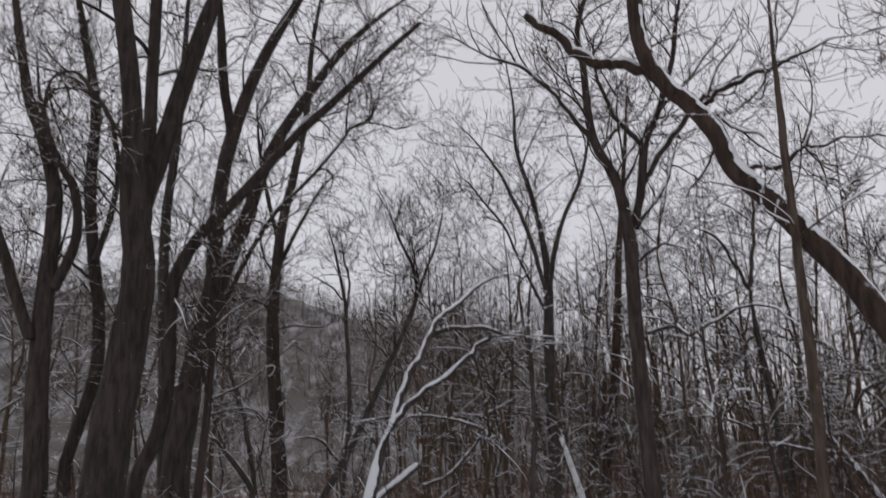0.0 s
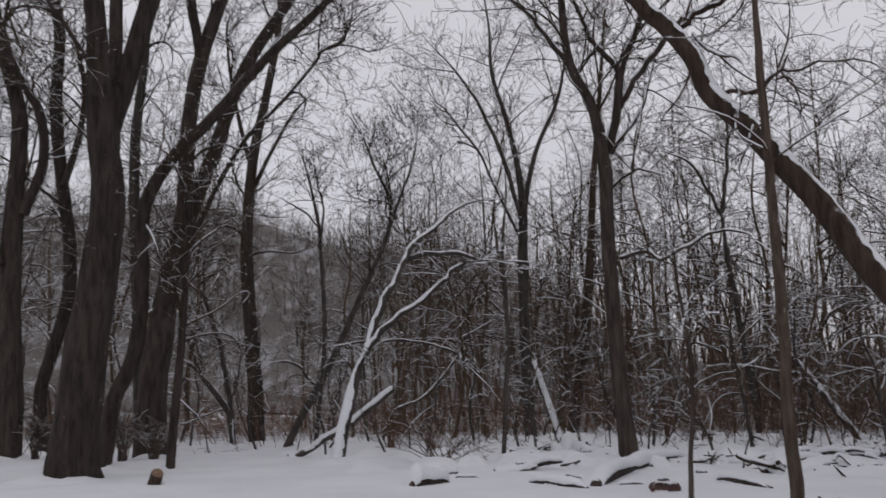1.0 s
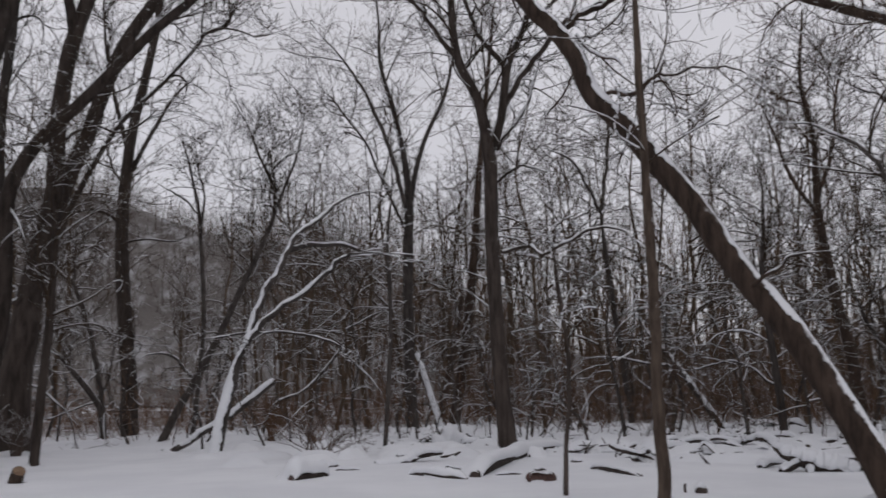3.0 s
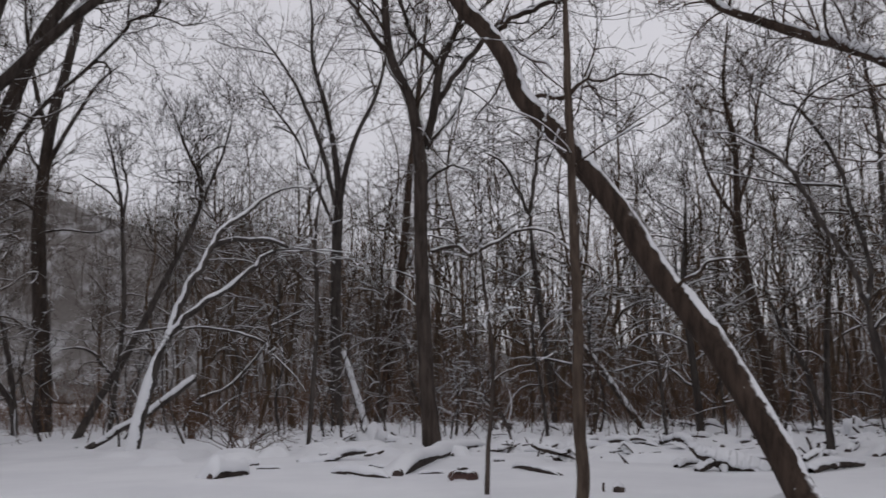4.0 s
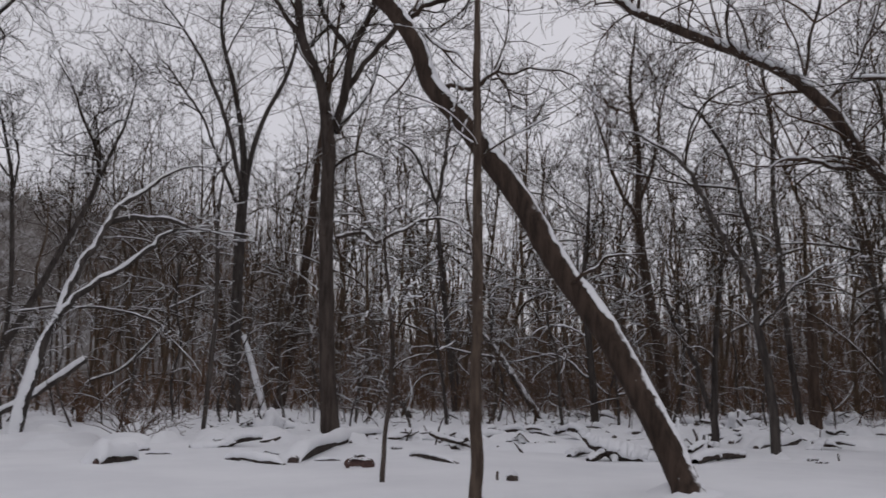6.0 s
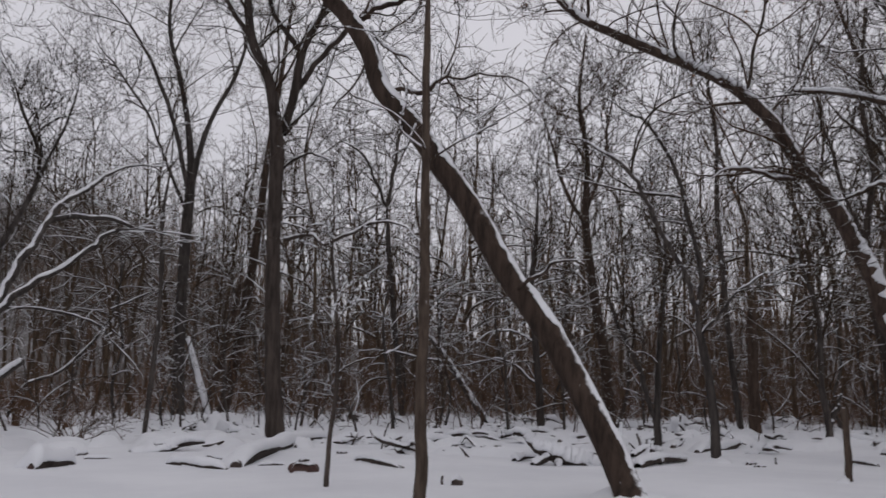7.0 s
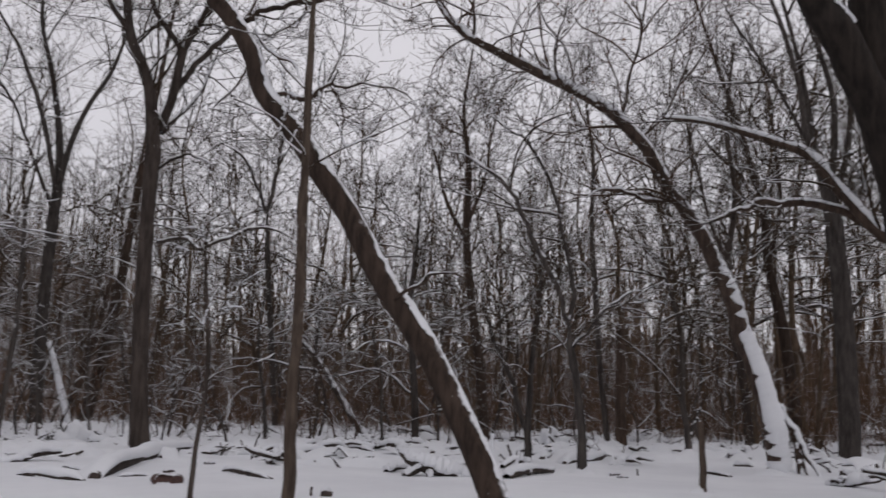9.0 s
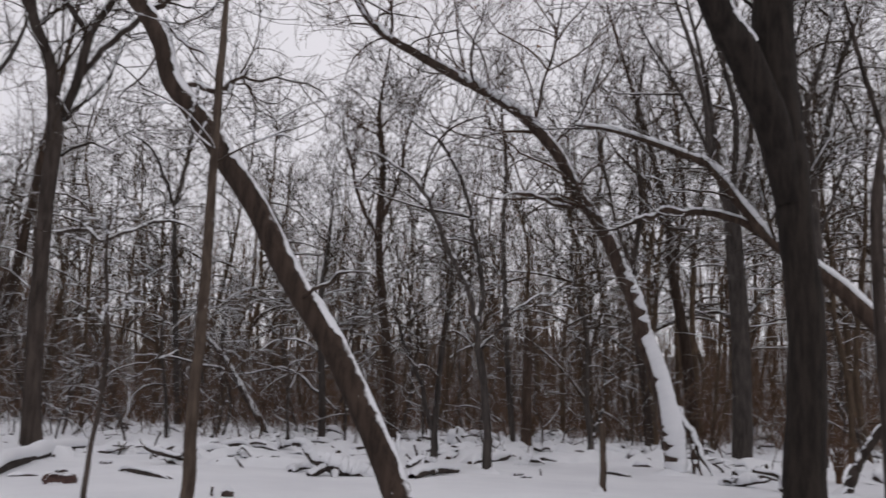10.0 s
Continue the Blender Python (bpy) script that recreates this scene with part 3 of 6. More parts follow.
hero_tree("sapling", (-7.68, 37.13), "thin forked sapling with a snowy leaning stem", stems, BARK_WHITE, 435, above=1.5)
stems = []
stems.append([(-0, 0.05, -0.07, 0.191), (0.21, 0.07, 1.1, 0.174), (0.49, 0.09, 2.39, 0.157), (0.82, 0.12, 3.21, 0.149)])
stems.append([(0.79, 0.11, 3.11, 0.119), (1.12, 0.3, 4.19, 0.104), (1.54, 0.48, 5.12, 0.098), (2.1, 0.66, 6.24, 0.089), (2.89, 0.82, 7.06, 0.073), (3.79, 0.95, 7.72, 0.055), (5.13, 1.01, 8, 0.029)])
stems.append([(0.85, 0.12, 3.24, 0.106), (1.44, -0.06, 3.93, 0.092), (2.35, -0.24, 4.57, 0.078), (3.1, -0.45, 5.2, 0.068), (3.59, -0.67, 5.58, 0.051), (4.31, -0.92, 5.63, 0.038), (5.41, -1.23, 5.47, 0.02)])
stems.append([(1.93, 0.76, 5.99, 0.085), (2.54, 0.98, 6.17, 0.075), (3.42, 1.19, 6.27, 0.06), (4.49, 1.35, 6.04, 0.045), (6.28, 1.37, 5.97, 0.02)])
stems.append([(-0.15, 0.24, 3.32, 0.022), (0.68, 0.14, 3.44, 0.034), (1.68, 0.01, 3.47, 0.034), (2.67, -0.16, 3.33, 0.034), (3.42, -0.35, 3.12, 0.032), (3.76, -0.54, 2.65, 0.028), (4.22, -0.74, 2.2, 0.024), (4.6, -0.94, 1.66, 0.013)])
hero_tree("bent_tree", (-2.31, 25.62), "bent tree covered with snow, leaning and forked into two long arms", stems, BARK_GREY, 87, above=2.2, snow=(0.25, 0.5), snow_depth=0.012, patchy=0.6, cling={0: ((-0.5, -0.85, 0.3), ((-0.3, 66), (2.0, 60), (2.45, 24), (2.8, 22), (3.0, 54), (3.4, 56)), 0.02, 0.22, -0.2, 0.5), 1: ((-0.6, -0.6, 0.6), ((2.8, 56), (6, 50), (8, 36)), 0.012, 0.35, 0.35, 0.4), 2: ((-0.4, -0.6, 0.8), ((3, 60), (5.6, 52)), 0.012, 0.3, 0.3, 0.4)}, density=(1.1, 2.0, 2.5), reach=((0.6, 1.6), (0.3, 0.8), (0.15, 0.4)), twig=TWIG_SNOWY, lift=0.05)
stems = []
stems.append([(-0.01, 0.05, -0.07, 0.161), (0.61, 0.14, 1.25, 0.152), (1.18, 0.21, 2.29, 0.142), (2.05, 0.3, 4.06, 0.133), (3.04, 0.37, 6.36, 0.114), (3.72, 0.41, 7.84, 0.104), (4.26, 0.43, 9.35, 0.095), (4.21, 0.43, 10.62, 0.085), (3.64, 0.41, 11.9, 0.066), (3.01, 0.37, 13.45, 0.057), (2.13, 0.3, 14.74, 0.028)])
stems.append([(1.18, 0.21, 2.29, 0.066), (0.51, -0.21, 3.22, 0.056), (-0.13, -0.64, 3.44, 0.037), (-0.97, -1.12, 3.09, 0.018)])
stems.append([(4.26, 0.43, 9.35, 0.066), (4.88, 0.78, 11.21, 0.057), (5.39, 1.12, 13.15, 0.039), (5.54, 1.45, 15.14, 0.019)])
hero_tree("leaning_tree", (-5.42, 36.97), "thin dark tree leaning far over with snow on its trunk", stems, BARK_GREY, 144, full=1.8, boughs=(8, (1.5, 4.0)), above=2.0, density=(2.0, 2.4, 3.8))
stems = []
stems.append([(-0.01, 0.05, -0.07, 0.099), (0.17, 0.07, 2.28, 0.09), (0.3, 0.09, 4.86, 0.09), (0.1, 0.06, 7.98, 0.081), (-0.06, 0.05, 9.46, 0.072), (-0.5, -0.01, 11.44, 0.063), (-1, -0.07, 12.82, 0.036)])
stems.append([(0.09, 0.06, 8.47, 0.054), (0.19, -0.09, 9.92, 0.045), (-0.1, -0.29, 11.11, 0.036), (-0.21, -0.48, 12.57, 0.018)])
stems.append([(-0.06, 0.05, 9.21, 0.045), (-0.8, -0.3, 9.88, 0.036), (-1.7, -0.69, 10.33, 0.018)])
hero_tree("slim_tree", (-4.17, 36.60), "slender crooked dark tree", stems, BARK_GREY, 133, above=3.0, reach=((0.8, 2.6), (0.5, 1.4), (0.3, 0.8)), full=1.6)
stems = []
stems.append([(0.01, 0.06, -0.08, 0.287), (-0.09, 0.18, 2.25, 0.259), (-0.11, 0.3, 5.67, 0.25), (-0.1, 0.41, 8.66, 0.241), (-0.02, 0.51, 10.9, 0.203), (-0.22, 0.65, 13.21, 0.145), (-0.7, 0.81, 15.58, 0.117), (-1.33, 0.99, 18.02, 0.088), (-1.41, 1.11, 20.5, 0.059), (-1.78, 1.25, 23.37, 0.029)])
stems.append([(-0.18, 0.08, 9.98, 0.115), (-0.6, -0.07, 11.89, 0.105), (-1.2, -0.21, 13.82, 0.095), (-2.04, -0.34, 15.77, 0.075), (-3.39, -0.45, 17.74, 0.056), (-4.89, -0.62, 19.42, 0.028)])
stems.append([(-0.03, 0.06, 10.52, 0.143), (0.29, -0.18, 12.41, 0.124), (0.77, -0.45, 14.02, 0.104), (1.6, -0.78, 15.89, 0.085), (2.05, -1.07, 18.07, 0.056), (2.24, -1.3, 20.57, 0.028)])
stems.append([(-0.25, 0.09, 9.43, 0.077), (-1.23, 0.57, 11.77, 0.068), (-2.26, 1.03, 14.2, 0.058), (-3.62, 1.48, 16.11, 0.039), (-5.03, 1.88, 18.07, 0.02)])
hero_tree("forked_tree", (5.17, 40.55), "tall grey tree with a fan of slender upright stems", stems, BARK_GREY, 69, above=6.0, density=(3.2, 2.6, 4.0), full=1.6, boughs=(10, (2.0, 6.0)))
stems = []
stems.append([(-0.08, 0.07, -0.12, 0.303), (0.38, -0.01, 2.29, 0.278), (0.9, -0.11, 6.1, 0.24), (1.29, -0.18, 10.02, 0.202), (1.61, -0.25, 14.04, 0.164), (2.13, -0.36, 18.82, 0.114), (2.55, -0.46, 23.09, 0.063)])
hero_tree("straight_tree", (8.00, 45.59), "dark reddish straight tree in front of the wood", stems, BARK_BROWN, 119, twig=TWIG_RED, above=5.0)
stems = []
stems.append([(0.07, 0.14, -0.09, 0.292), (-0.03, 0.09, 0.83, 0.253), (-0.15, 0.06, 2.77, 0.227), (-0.27, 0.02, 5.6, 0.208), (-0.31, -0.03, 7.65, 0.207), (-0.31, -0.09, 8.42, 0.207), (-0.54, -0.26, 9.73, 0.163), (-0.75, -0.27, 10.53, 0.15), (-1.21, -0.24, 11.5, 0.137), (-1.42, -0.27, 12.57, 0.124), (-1.5, -0.32, 14.07, 0.105), (-1.62, -0.36, 15.41, 0.087), (-1.04, -0.53, 17.52, 0.062), (-0.56, -0.69, 20.13, 0.025)])
stems.append([(-1.22, -0.05, 11.61, 0.082), (-1.86, -0.28, 12.38, 0.068), (-2.48, -0.53, 13.06, 0.055), (-3.42, -0.75, 13.84, 0.048), (-4.71, -1, 14.23, 0.036), (-5.86, -1.31, 14.76, 0.018)])
stems.append([(-0.19, 0.04, 8.99, 0.146), (0.14, 0.1, 10.17, 0.14), (0.33, 0.18, 11.45, 0.128), (0.54, 0.25, 12.1, 0.116), (0.97, 0.27, 13.08, 0.097), (1.48, 0.25, 14.73, 0.085), (1.73, 0.31, 16.18, 0.072), (2.24, 0.28, 18.46, 0.052), (2.55, 0.31, 21.1, 0.026)])
stems.append([(0.33, 0.23, 11.6, 0.083), (-0, 0.04, 11.94, 0.083), (-0.6, -0.09, 12.6, 0.069), (-1.02, -0.27, 13.51, 0.056), (-1.17, -0.5, 14.74, 0.037), (-0.65, -0.88, 15.9, 0.018)])
stems.append([(0.2, 0.16, 10.32, 0.09), (0.73, -0.33, 11.27, 0.088), (1.34, -0.86, 12.05, 0.081), (1.99, -1.42, 12.67, 0.068), (2.57, -1.99, 12.84, 0.055), (3.38, -2.67, 12.81, 0.03)])
stems.append([(-0.09, 0.02, 8.93, 0.057), (0.72, 0.34, 10.01, 0.052), (1.34, 0.68, 11.34, 0.04), (1.84, 1.06, 13.14, 0.02)])
stems.append([(-0.14, 0.18, 7.88, 0.044), (0.26, -0.25, 8.22, 0.044), (0.67, -0.7, 8.24, 0.031), (1.14, -1.18, 7.98, 0.018)])
stems.append([(0.05, 0.07, 5.78, 0.057), (0.64, -0.59, 5.86, 0.05), (0.88, -1.18, 5.55, 0.043), (1.41, -1.86, 5.76, 0.042), (2.11, -2.63, 6.04, 0.035), (2.53, -3.32, 5.79, 0.029), (2.86, -3.99, 5.23, 0.017)])
hero_tree("forked_tree", (5.94, 25.00), "straight grey tree parting into a wide fork that holds snow", stems, BARK_OLD, 89, snow=(0.2, 0.42), snow_depth=0.018, flare=0.12, above=7.0, density=(3.0, 2.6, 4.0), full=1.3, boughs=(7, (1.5, 4.0)))
stems = []
stems.append([(0.11, 0.13, -0.07, 0.225), (0.1, 0.35, 0.28, 0.215), (-0.13, 0.7, 1.18, 0.216), (-0.4, 1.07, 1.97, 0.223), (-0.71, 1.45, 2.73, 0.217), (-1.01, 1.81, 3.36, 0.212), (-1.3, 2.14, 4.09, 0.204), (-1.56, 2.47, 4.8, 0.2), (-2, 2.87, 5.64, 0.202), (-2.41, 3.2, 6.35, 0.181), (-2.85, 3.55, 7.04, 0.176), (-3.04, 3.79, 7.82, 0.17), (-3.4, 4.07, 8.52, 0.164), (-3.7, 4.18, 8.88, 0.158), (-4.03, 4.44, 9.62, 0.165), (-4.11, 4.64, 10.32, 0.165), (-4.09, 4.8, 11.18, 0.16), (-4.02, 4.96, 12.89, 0.14), (-3.61, 5.02, 14.93, 0.1), (-3.3, 5.1, 16.5, 0.06)])
stems.append([(-3.57, 4.91, 9.32, 0.099), (-3.83, 5.06, 9.65, 0.112), (-4.27, 5.26, 9.87, 0.108), (-4.86, 5.47, 10.1, 0.105), (-5.29, 5.63, 10.5, 0.101), (-5.73, 5.78, 11.04, 0.093), (-6.22, 5.93, 11.48, 0.076)])
stems.append([(-3.03, 4.22, 8.58, 0.052), (-2.78, 3.83, 8.69, 0.051), (-2.29, 3.35, 8.78, 0.042), (-1.88, 2.87, 8.83, 0.03), (-1.48, 2.38, 8.89, 0.019), (-0.99, 1.81, 8.73, 0.011)])
stems.append([(-2.64, 3.39, 6.95, 0.042), (-2.28, 3.05, 6.85, 0.045), (-2.02, 2.74, 6.99, 0.041), (-1.85, 2.47, 7.32, 0.03)])
stems.append([(-1.05, 1.58, 3.22, 0.036), (-0.9, 1.19, 3.36, 0.028), (-0.77, 0.8, 3.58, 0.021), (-0.49, 0.31, 3.58, 0.01)])
stems.append([(-3.06, 4.23, 8.55, 0.028), (-2.78, 4.35, 9.29, 0.024), (-2.29, 4.38, 9.92, 0.016), (-1.87, 4.43, 10.69, 0.008)])
stems.append([(-1.89, 2.66, 7.09, 0.022), (-1.77, 2.41, 6.96, 0.022), (-1.53, 2.09, 6.99, 0.018), (-1.17, 1.71, 6.91, 0.014), (-0.93, 1.36, 6.63, 0.011), (-0.78, 1.07, 6.23, 0.007)])
stems.append([(-1.99, 2.71, 6.96, 0.019), (-1.83, 2.53, 6.91, 0.019), (-1.79, 2.4, 6.54, 0.015), (-1.81, 2.29, 5.97, 0.007)])
stems.append([(-2.91, 4.03, 8.36, 0.024), (-2.71, 3.61, 7.82, 0.023), (-2.49, 3.17, 7.55, 0.019), (-2.38, 2.77, 7.03, 0.011)])
stems.append([(-2.87, 4.02, 8.13, 0.02), (-3.04, 4.18, 7.42, 0.02), (-3.38, 4.39, 6.94, 0.016), (-3.52, 4.54, 6.55, 0.008)])
hero_tree("leaning_tree", (8.10, 11.15), "large brown tree leaning far over, snow along its upper side", stems, BARK_LEANING, 416, broken=(0, 1), flare=0.1, above=4.6, snow=(0.3, 0.5), snow_depth=0.016, patchy=0.5, density=(1.6, 2.6, 3.6), reach=((0.6, 2.6), (0.4, 1.2), (0.2, 0.6)), cling={0: ((0.42, -0.66, 0.55), ((-0.3, 20), (1.0, 17), (2.0, 18), (2.4, 27), (3.2, 28), (3.32, 10), (3.5, 24), (4.1, 22), (4.3, 12), (5.3, 12), (5.5, 34), (6.0, 30), (6.2, 11), (6.6, 32), (7.2, 28), (7.5, 13), (8.6, 28), (9.2, 14), (11, 14)), 0.014, 0.5, 0.4, 0.9), 1: (None, ((0, 55), (12, 55)), 0.03, 0.3, -0.1)}, least=0.0045, full=1.6)
stems = []
stems.append([(0.07, 0.15, -0.04, 0.094), (0.08, 0.14, 0.77, 0.085), (0.07, 0.14, 1.53, 0.081), (0.08, 0.14, 2.64, 0.075), (0.08, 0.14, 3.77, 0.069), (0.07, 0.15, 5.11, 0.059), (0.06, 0.15, 6.32, 0.053), (0.06, 0.15, 7.38, 0.047), (0.07, 0.15, 8.48, 0.041), (0.06, 0.15, 10.17, 0.025)])
hero_tree("pole_tree", (4.81, 11.38), "slim straight pale brown young tree with a bare trunk", stems, BARK_POLE, 432, above=4.4, density=(1.9, 2.2, 3.0), reach=((0.6, 2.2), (0.4, 1.0), (0.2, 0.5)))
stems = []
stems.append([(0.05, 0.17, -0.04, 0.044), (0.08, 0.17, 0.66, 0.04), (0.15, 0.14, 1.47, 0.036), (0.17, 0.14, 2.21, 0.036), (0.11, 0.16, 2.96, 0.032), (0.02, 0.18, 3.72, 0.024), (0.03, 0.18, 4.5, 0.016), (-0.05, 0.2, 5.28, 0.008)])
hero_tree("sapling", (4.28, 14.01), "thin dark sapling rising from the snow", stems, BARK_OLD, 72, above=1.2, density=(3.0, 2.6, 3.0), reach=((0.5, 1.5), (0.3, 0.8), (0.15, 0.4)), lift=0.05)
stems = []
stems.append([(0.16, 0.19, -0.07, 0.115), (0.12, 0.24, 1.12, 0.104), (0.03, 0.3, 2.14, 0.098), (-0.06, 0.39, 2.93, 0.098), (-0.12, 0.44, 3.66, 0.086)])
stems.append([(-0.11, 0.42, 3.46, 0.063), (-0.4, 0.39, 4.17, 0.063), (-0.73, 0.38, 4.74, 0.056), (-1.17, 0.45, 5.37, 0.056), (-1.59, 0.5, 6.29, 0.05), (-2.09, 0.59, 6.84, 0.044), (-2.86, 0.85, 7.26, 0.032), (-3.64, 1.08, 7.36, 0.016)])
stems.append([(-0.08, 0.4, 3.59, 0.063), (0.14, 0.55, 4.43, 0.058), (0.17, 0.84, 5.3, 0.053), (0.13, 1.2, 6.63, 0.048), (-0.15, 1.73, 8.04, 0.042), (-0.51, 2.32, 8.72, 0.031), (-1.41, 3.23, 9.57, 0.019)])
stems.append([(-0.03, 0.36, 2.93, 0.035), (0.05, -0.04, 3.2, 0.031), (0.12, -0.44, 3.57, 0.028), (0.37, -1, 4.05, 0.022), (0.69, -1.66, 4.26, 0.011)])
hero_tree("forked_tree", (13.85, 15.92), "slender dark tree forked into two arching stems", stems, BARK_GREY, 131, above=2.4, density=(1.8, 2.6, 3.5))
stems = []
stems.append([(0.15, 0.2, -0.06, 0.116), (0.16, 0.19, 0.91, 0.102), (0.22, 0.15, 2.37, 0.082), (0.31, 0.07, 3.79, 0.068), (0.42, -0.02, 5.24, 0.048), (0.37, 0.02, 6.71, 0.027)])
stems.append([(0.12, 0.22, 0.82, 0.075), (-0.31, 0.29, 2.12, 0.068), (-0.7, 0.32, 2.81, 0.061), (-1.13, 0.38, 3.73, 0.047), (-1.44, 0.34, 4.97, 0.026)])
hero_tree("sapling", (15.22, 19.87), "slim forked sapling with dark bark", stems, BARK_GREY, 132, above=1.4)
stems = []
stems.append([(0.2, 0.16, -0.07, 0.228), (0.18, 0.19, 1.67, 0.199), (0.2, 0.17, 3.36, 0.19), (0.2, 0.16, 4.65, 0.161)])
hero_tree("broken_tree", (23.80, 25.39), "short dark broken trunk", stems, BARK_BROWN, 133, above=1.5, reach=((0.5, 1.4), (0.3, 0.8), (0.2, 0.4)))
stems = []
stems.append([(0.21, 0.16, -0.06, 0.137), (0.24, 0.13, 0.6, 0.105), (0.14, 0.24, 1.71, 0.097), (0.15, 0.23, 2.76, 0.088), (0.11, 0.27, 4.18, 0.08), (-0.15, 0.54, 5.63, 0.064), (-0.29, 0.69, 7.11, 0.04)])
stems.append([(0.26, 0.11, 0.55, 0.072), (0.53, 0.04, 1.12, 0.065), (0.73, 0.04, 1.73, 0.049)])
hero_tree("sapling", (21.60, 20.04), "thin forked sapling with a crooked stem", stems, BARK_GREY, 134, above=1.4)
stems = []
stems.append([(0.2, 0.18, -0.04, 0.064), (0.2, 0.18, 0.65, 0.064), (0.18, 0.2, 1.32, 0.059)])
hero_tree("snag", (13.40, 11.96), "broken pale brown stem standing in the snow", stems, BARK_POLE, 454, crown=False)
stems = []
stems.append([(0.15, 0.11, -0.05, 0.157), (0.09, 0.15, 1.39, 0.148), (-0.05, 0.22, 3.49, 0.13), (-0.15, 0.28, 5.64, 0.102), (0.04, 0.18, 8.27, 0.065), (0.03, 0.18, 10.51, 0.037)])
hero_tree("slim_tree", (16.98, 29.34), "slim dark tree at the edge of the wood", stems, BARK_GREY, 136, above=1.8)
stems = []
stems.append([(0.27, 0.13, -0.07, 0.275), (0.13, 0.17, 1.09, 0.262), (-0.15, 0.38, 2.52, 0.25), (-0.45, 0.6, 3.54, 0.238), (-0.63, 0.68, 4.35, 0.226), (-0.92, 0.89, 5.18, 0.202), (-1.28, 1.16, 6.22, 0.19), (-1.65, 1.43, 6.94, 0.179), (-2.01, 1.69, 7.52, 0.178), (-2.38, 1.93, 8.47, 0.177), (-2.96, 2.37, 9.33, 0.171), (-3.47, 2.72, 9.83, 0.159), (-4.24, 3.26, 10.38, 0.153), (-5.04, 3.78, 10.83, 0.142), (-5.87, 4.26, 11.3, 0.125), (-6.72, 4.72, 11.83, 0.108), (-7.3, 4.98, 12.5, 0.081), (-7.67, 5.09, 13.38, 0.048)])
stems.append([(0.25, 0.06, 1.7, 0.08), (0.40, -0.12, 1.25, 0.095), (0.60, -0.36, 0.6, 0.088), (0.84, -0.66, -0.2, 0.07)])
stems.append([(0.50, -0.24, 0.95, 0.065), (0.47, -0.26, 0.45, 0.062), (0.44, -0.28, -0.2, 0.055)])
stems.append([(0.46, -0.18, 1.05, 0.05), (0.56, -0.34, 0.4, 0.05), (0.64, -0.46, -0.2, 0.045)])
stems.append([(-1.97, 1.8, 7.07, 0.056), (-2.77, 1.94, 7.11, 0.049), (-3.52, 2.01, 7.29, 0.038), (-4.49, 2.24, 6.92, 0.021)])
stems.append([(-2.97, 2.36, 9.37, 0.05), (-2.68, 2.39, 10.46, 0.045), (-2.31, 2.35, 11.71, 0.039), (-1.97, 2.33, 13.18, 0.028), (-1.74, 2.42, 14.88, 0.017)])
stems.append([(-2.58, 2.12, 8.77, 0.05), (-1.6, 1.99, 9.82, 0.045), (-0.77, 1.99, 11.44, 0.035), (-0.04, 2.07, 13.07, 0.018)])
stems.append([(-6.52, 4.5, 11.73, 0.049), (-6.56, 4.47, 12.42, 0.043), (-6.55, 4.41, 13.42, 0.027)])
stems.append([(-4.09, 2.95, 10.24, 0.033), (-4.44, 2.9, 11.22, 0.027), (-5.09, 3.08, 11.94, 0.021), (-5.57, 3.11, 12.99, 0.011)])
hero_tree("arching_tree", (19.38, 14.95), "brown tree arching over, its lower trunk plastered with snow", stems, BARK_ARCHING, 414, twig=TWIG_RED, above=4.5, snow=(0.3, 0.6), snow_depth=0.03, patchy=0.2, density=(2.8, 3.0, 4.5), cling={0: ((0.12, -0.8, 0.6), ((-0.3, 98), (1.5, 76), (2.5, 62), (4.5, 48), (5.4, 40), (6.0, 16), (7.0, 22), (9.0, 18), (9.8, 56), (13, 60)), 0.06, 0.45, 0.33, 0.9), 1: ((-0.2, -0.5, 0.8), ((-1, 70), (2, 60)), 0.03, 0.3, 0.1)}, full=0.85, leaves=260, least=0.0065, boughs=(8, (1.2, 3.5)))
stems = []
stems.append([(0.28, 0.16, -0.08, 0.382), (0.33, 0.17, 0.76, 0.359), (0.39, 0.16, 1.98, 0.346), (0.45, 0.14, 3.45, 0.337), (0.45, 0.23, 4.86, 0.328), (0.45, 0.32, 6.1, 0.348), (0.43, 0.44, 7.27, 0.37), (0.41, 0.56, 8.48, 0.40), (0.44, 0.6, 9.72, 0.40), (0.54, 0.53, 10.72, 0.37), (0.67, 0.39, 12.11, 0.32), (0.77, 0.31, 13.69, 0.26), (0.85, 0.3, 15.8, 0.16)])
stems.append([(0.3, 0.28, 5.6, 0.26), (0.02, 0.42, 7.1, 0.33), (-0.22, 0.51, 7.8, 0.35), (-0.5, 0.66, 8.5, 0.34), (-0.9, 0.86, 9.2, 0.31), (-1.26, 1, 9.95, 0.27), (-1.64, 1.19, 11.0, 0.22), (-1.97, 1.33, 12.4, 0.15), (-2.2, 1.45, 14.0, 0.09)])
hero_tree("old_tree", (15.13, 8.78), "thick dark brown tree with a massive straight trunk and two limbs", stems, BARK_WET, 74, flare=0.08, above=9.0, first=0.6, density=(3.0, 2.8, 4.0), full=1.6, boughs=(9, (2.0, 5.0)), cling={1: ((0.6, -0.5, 0.8), ((8.6, 45), (9.2, 60), (9.9, 50)), 0.05, 0.2, -0.5)})
stems = []
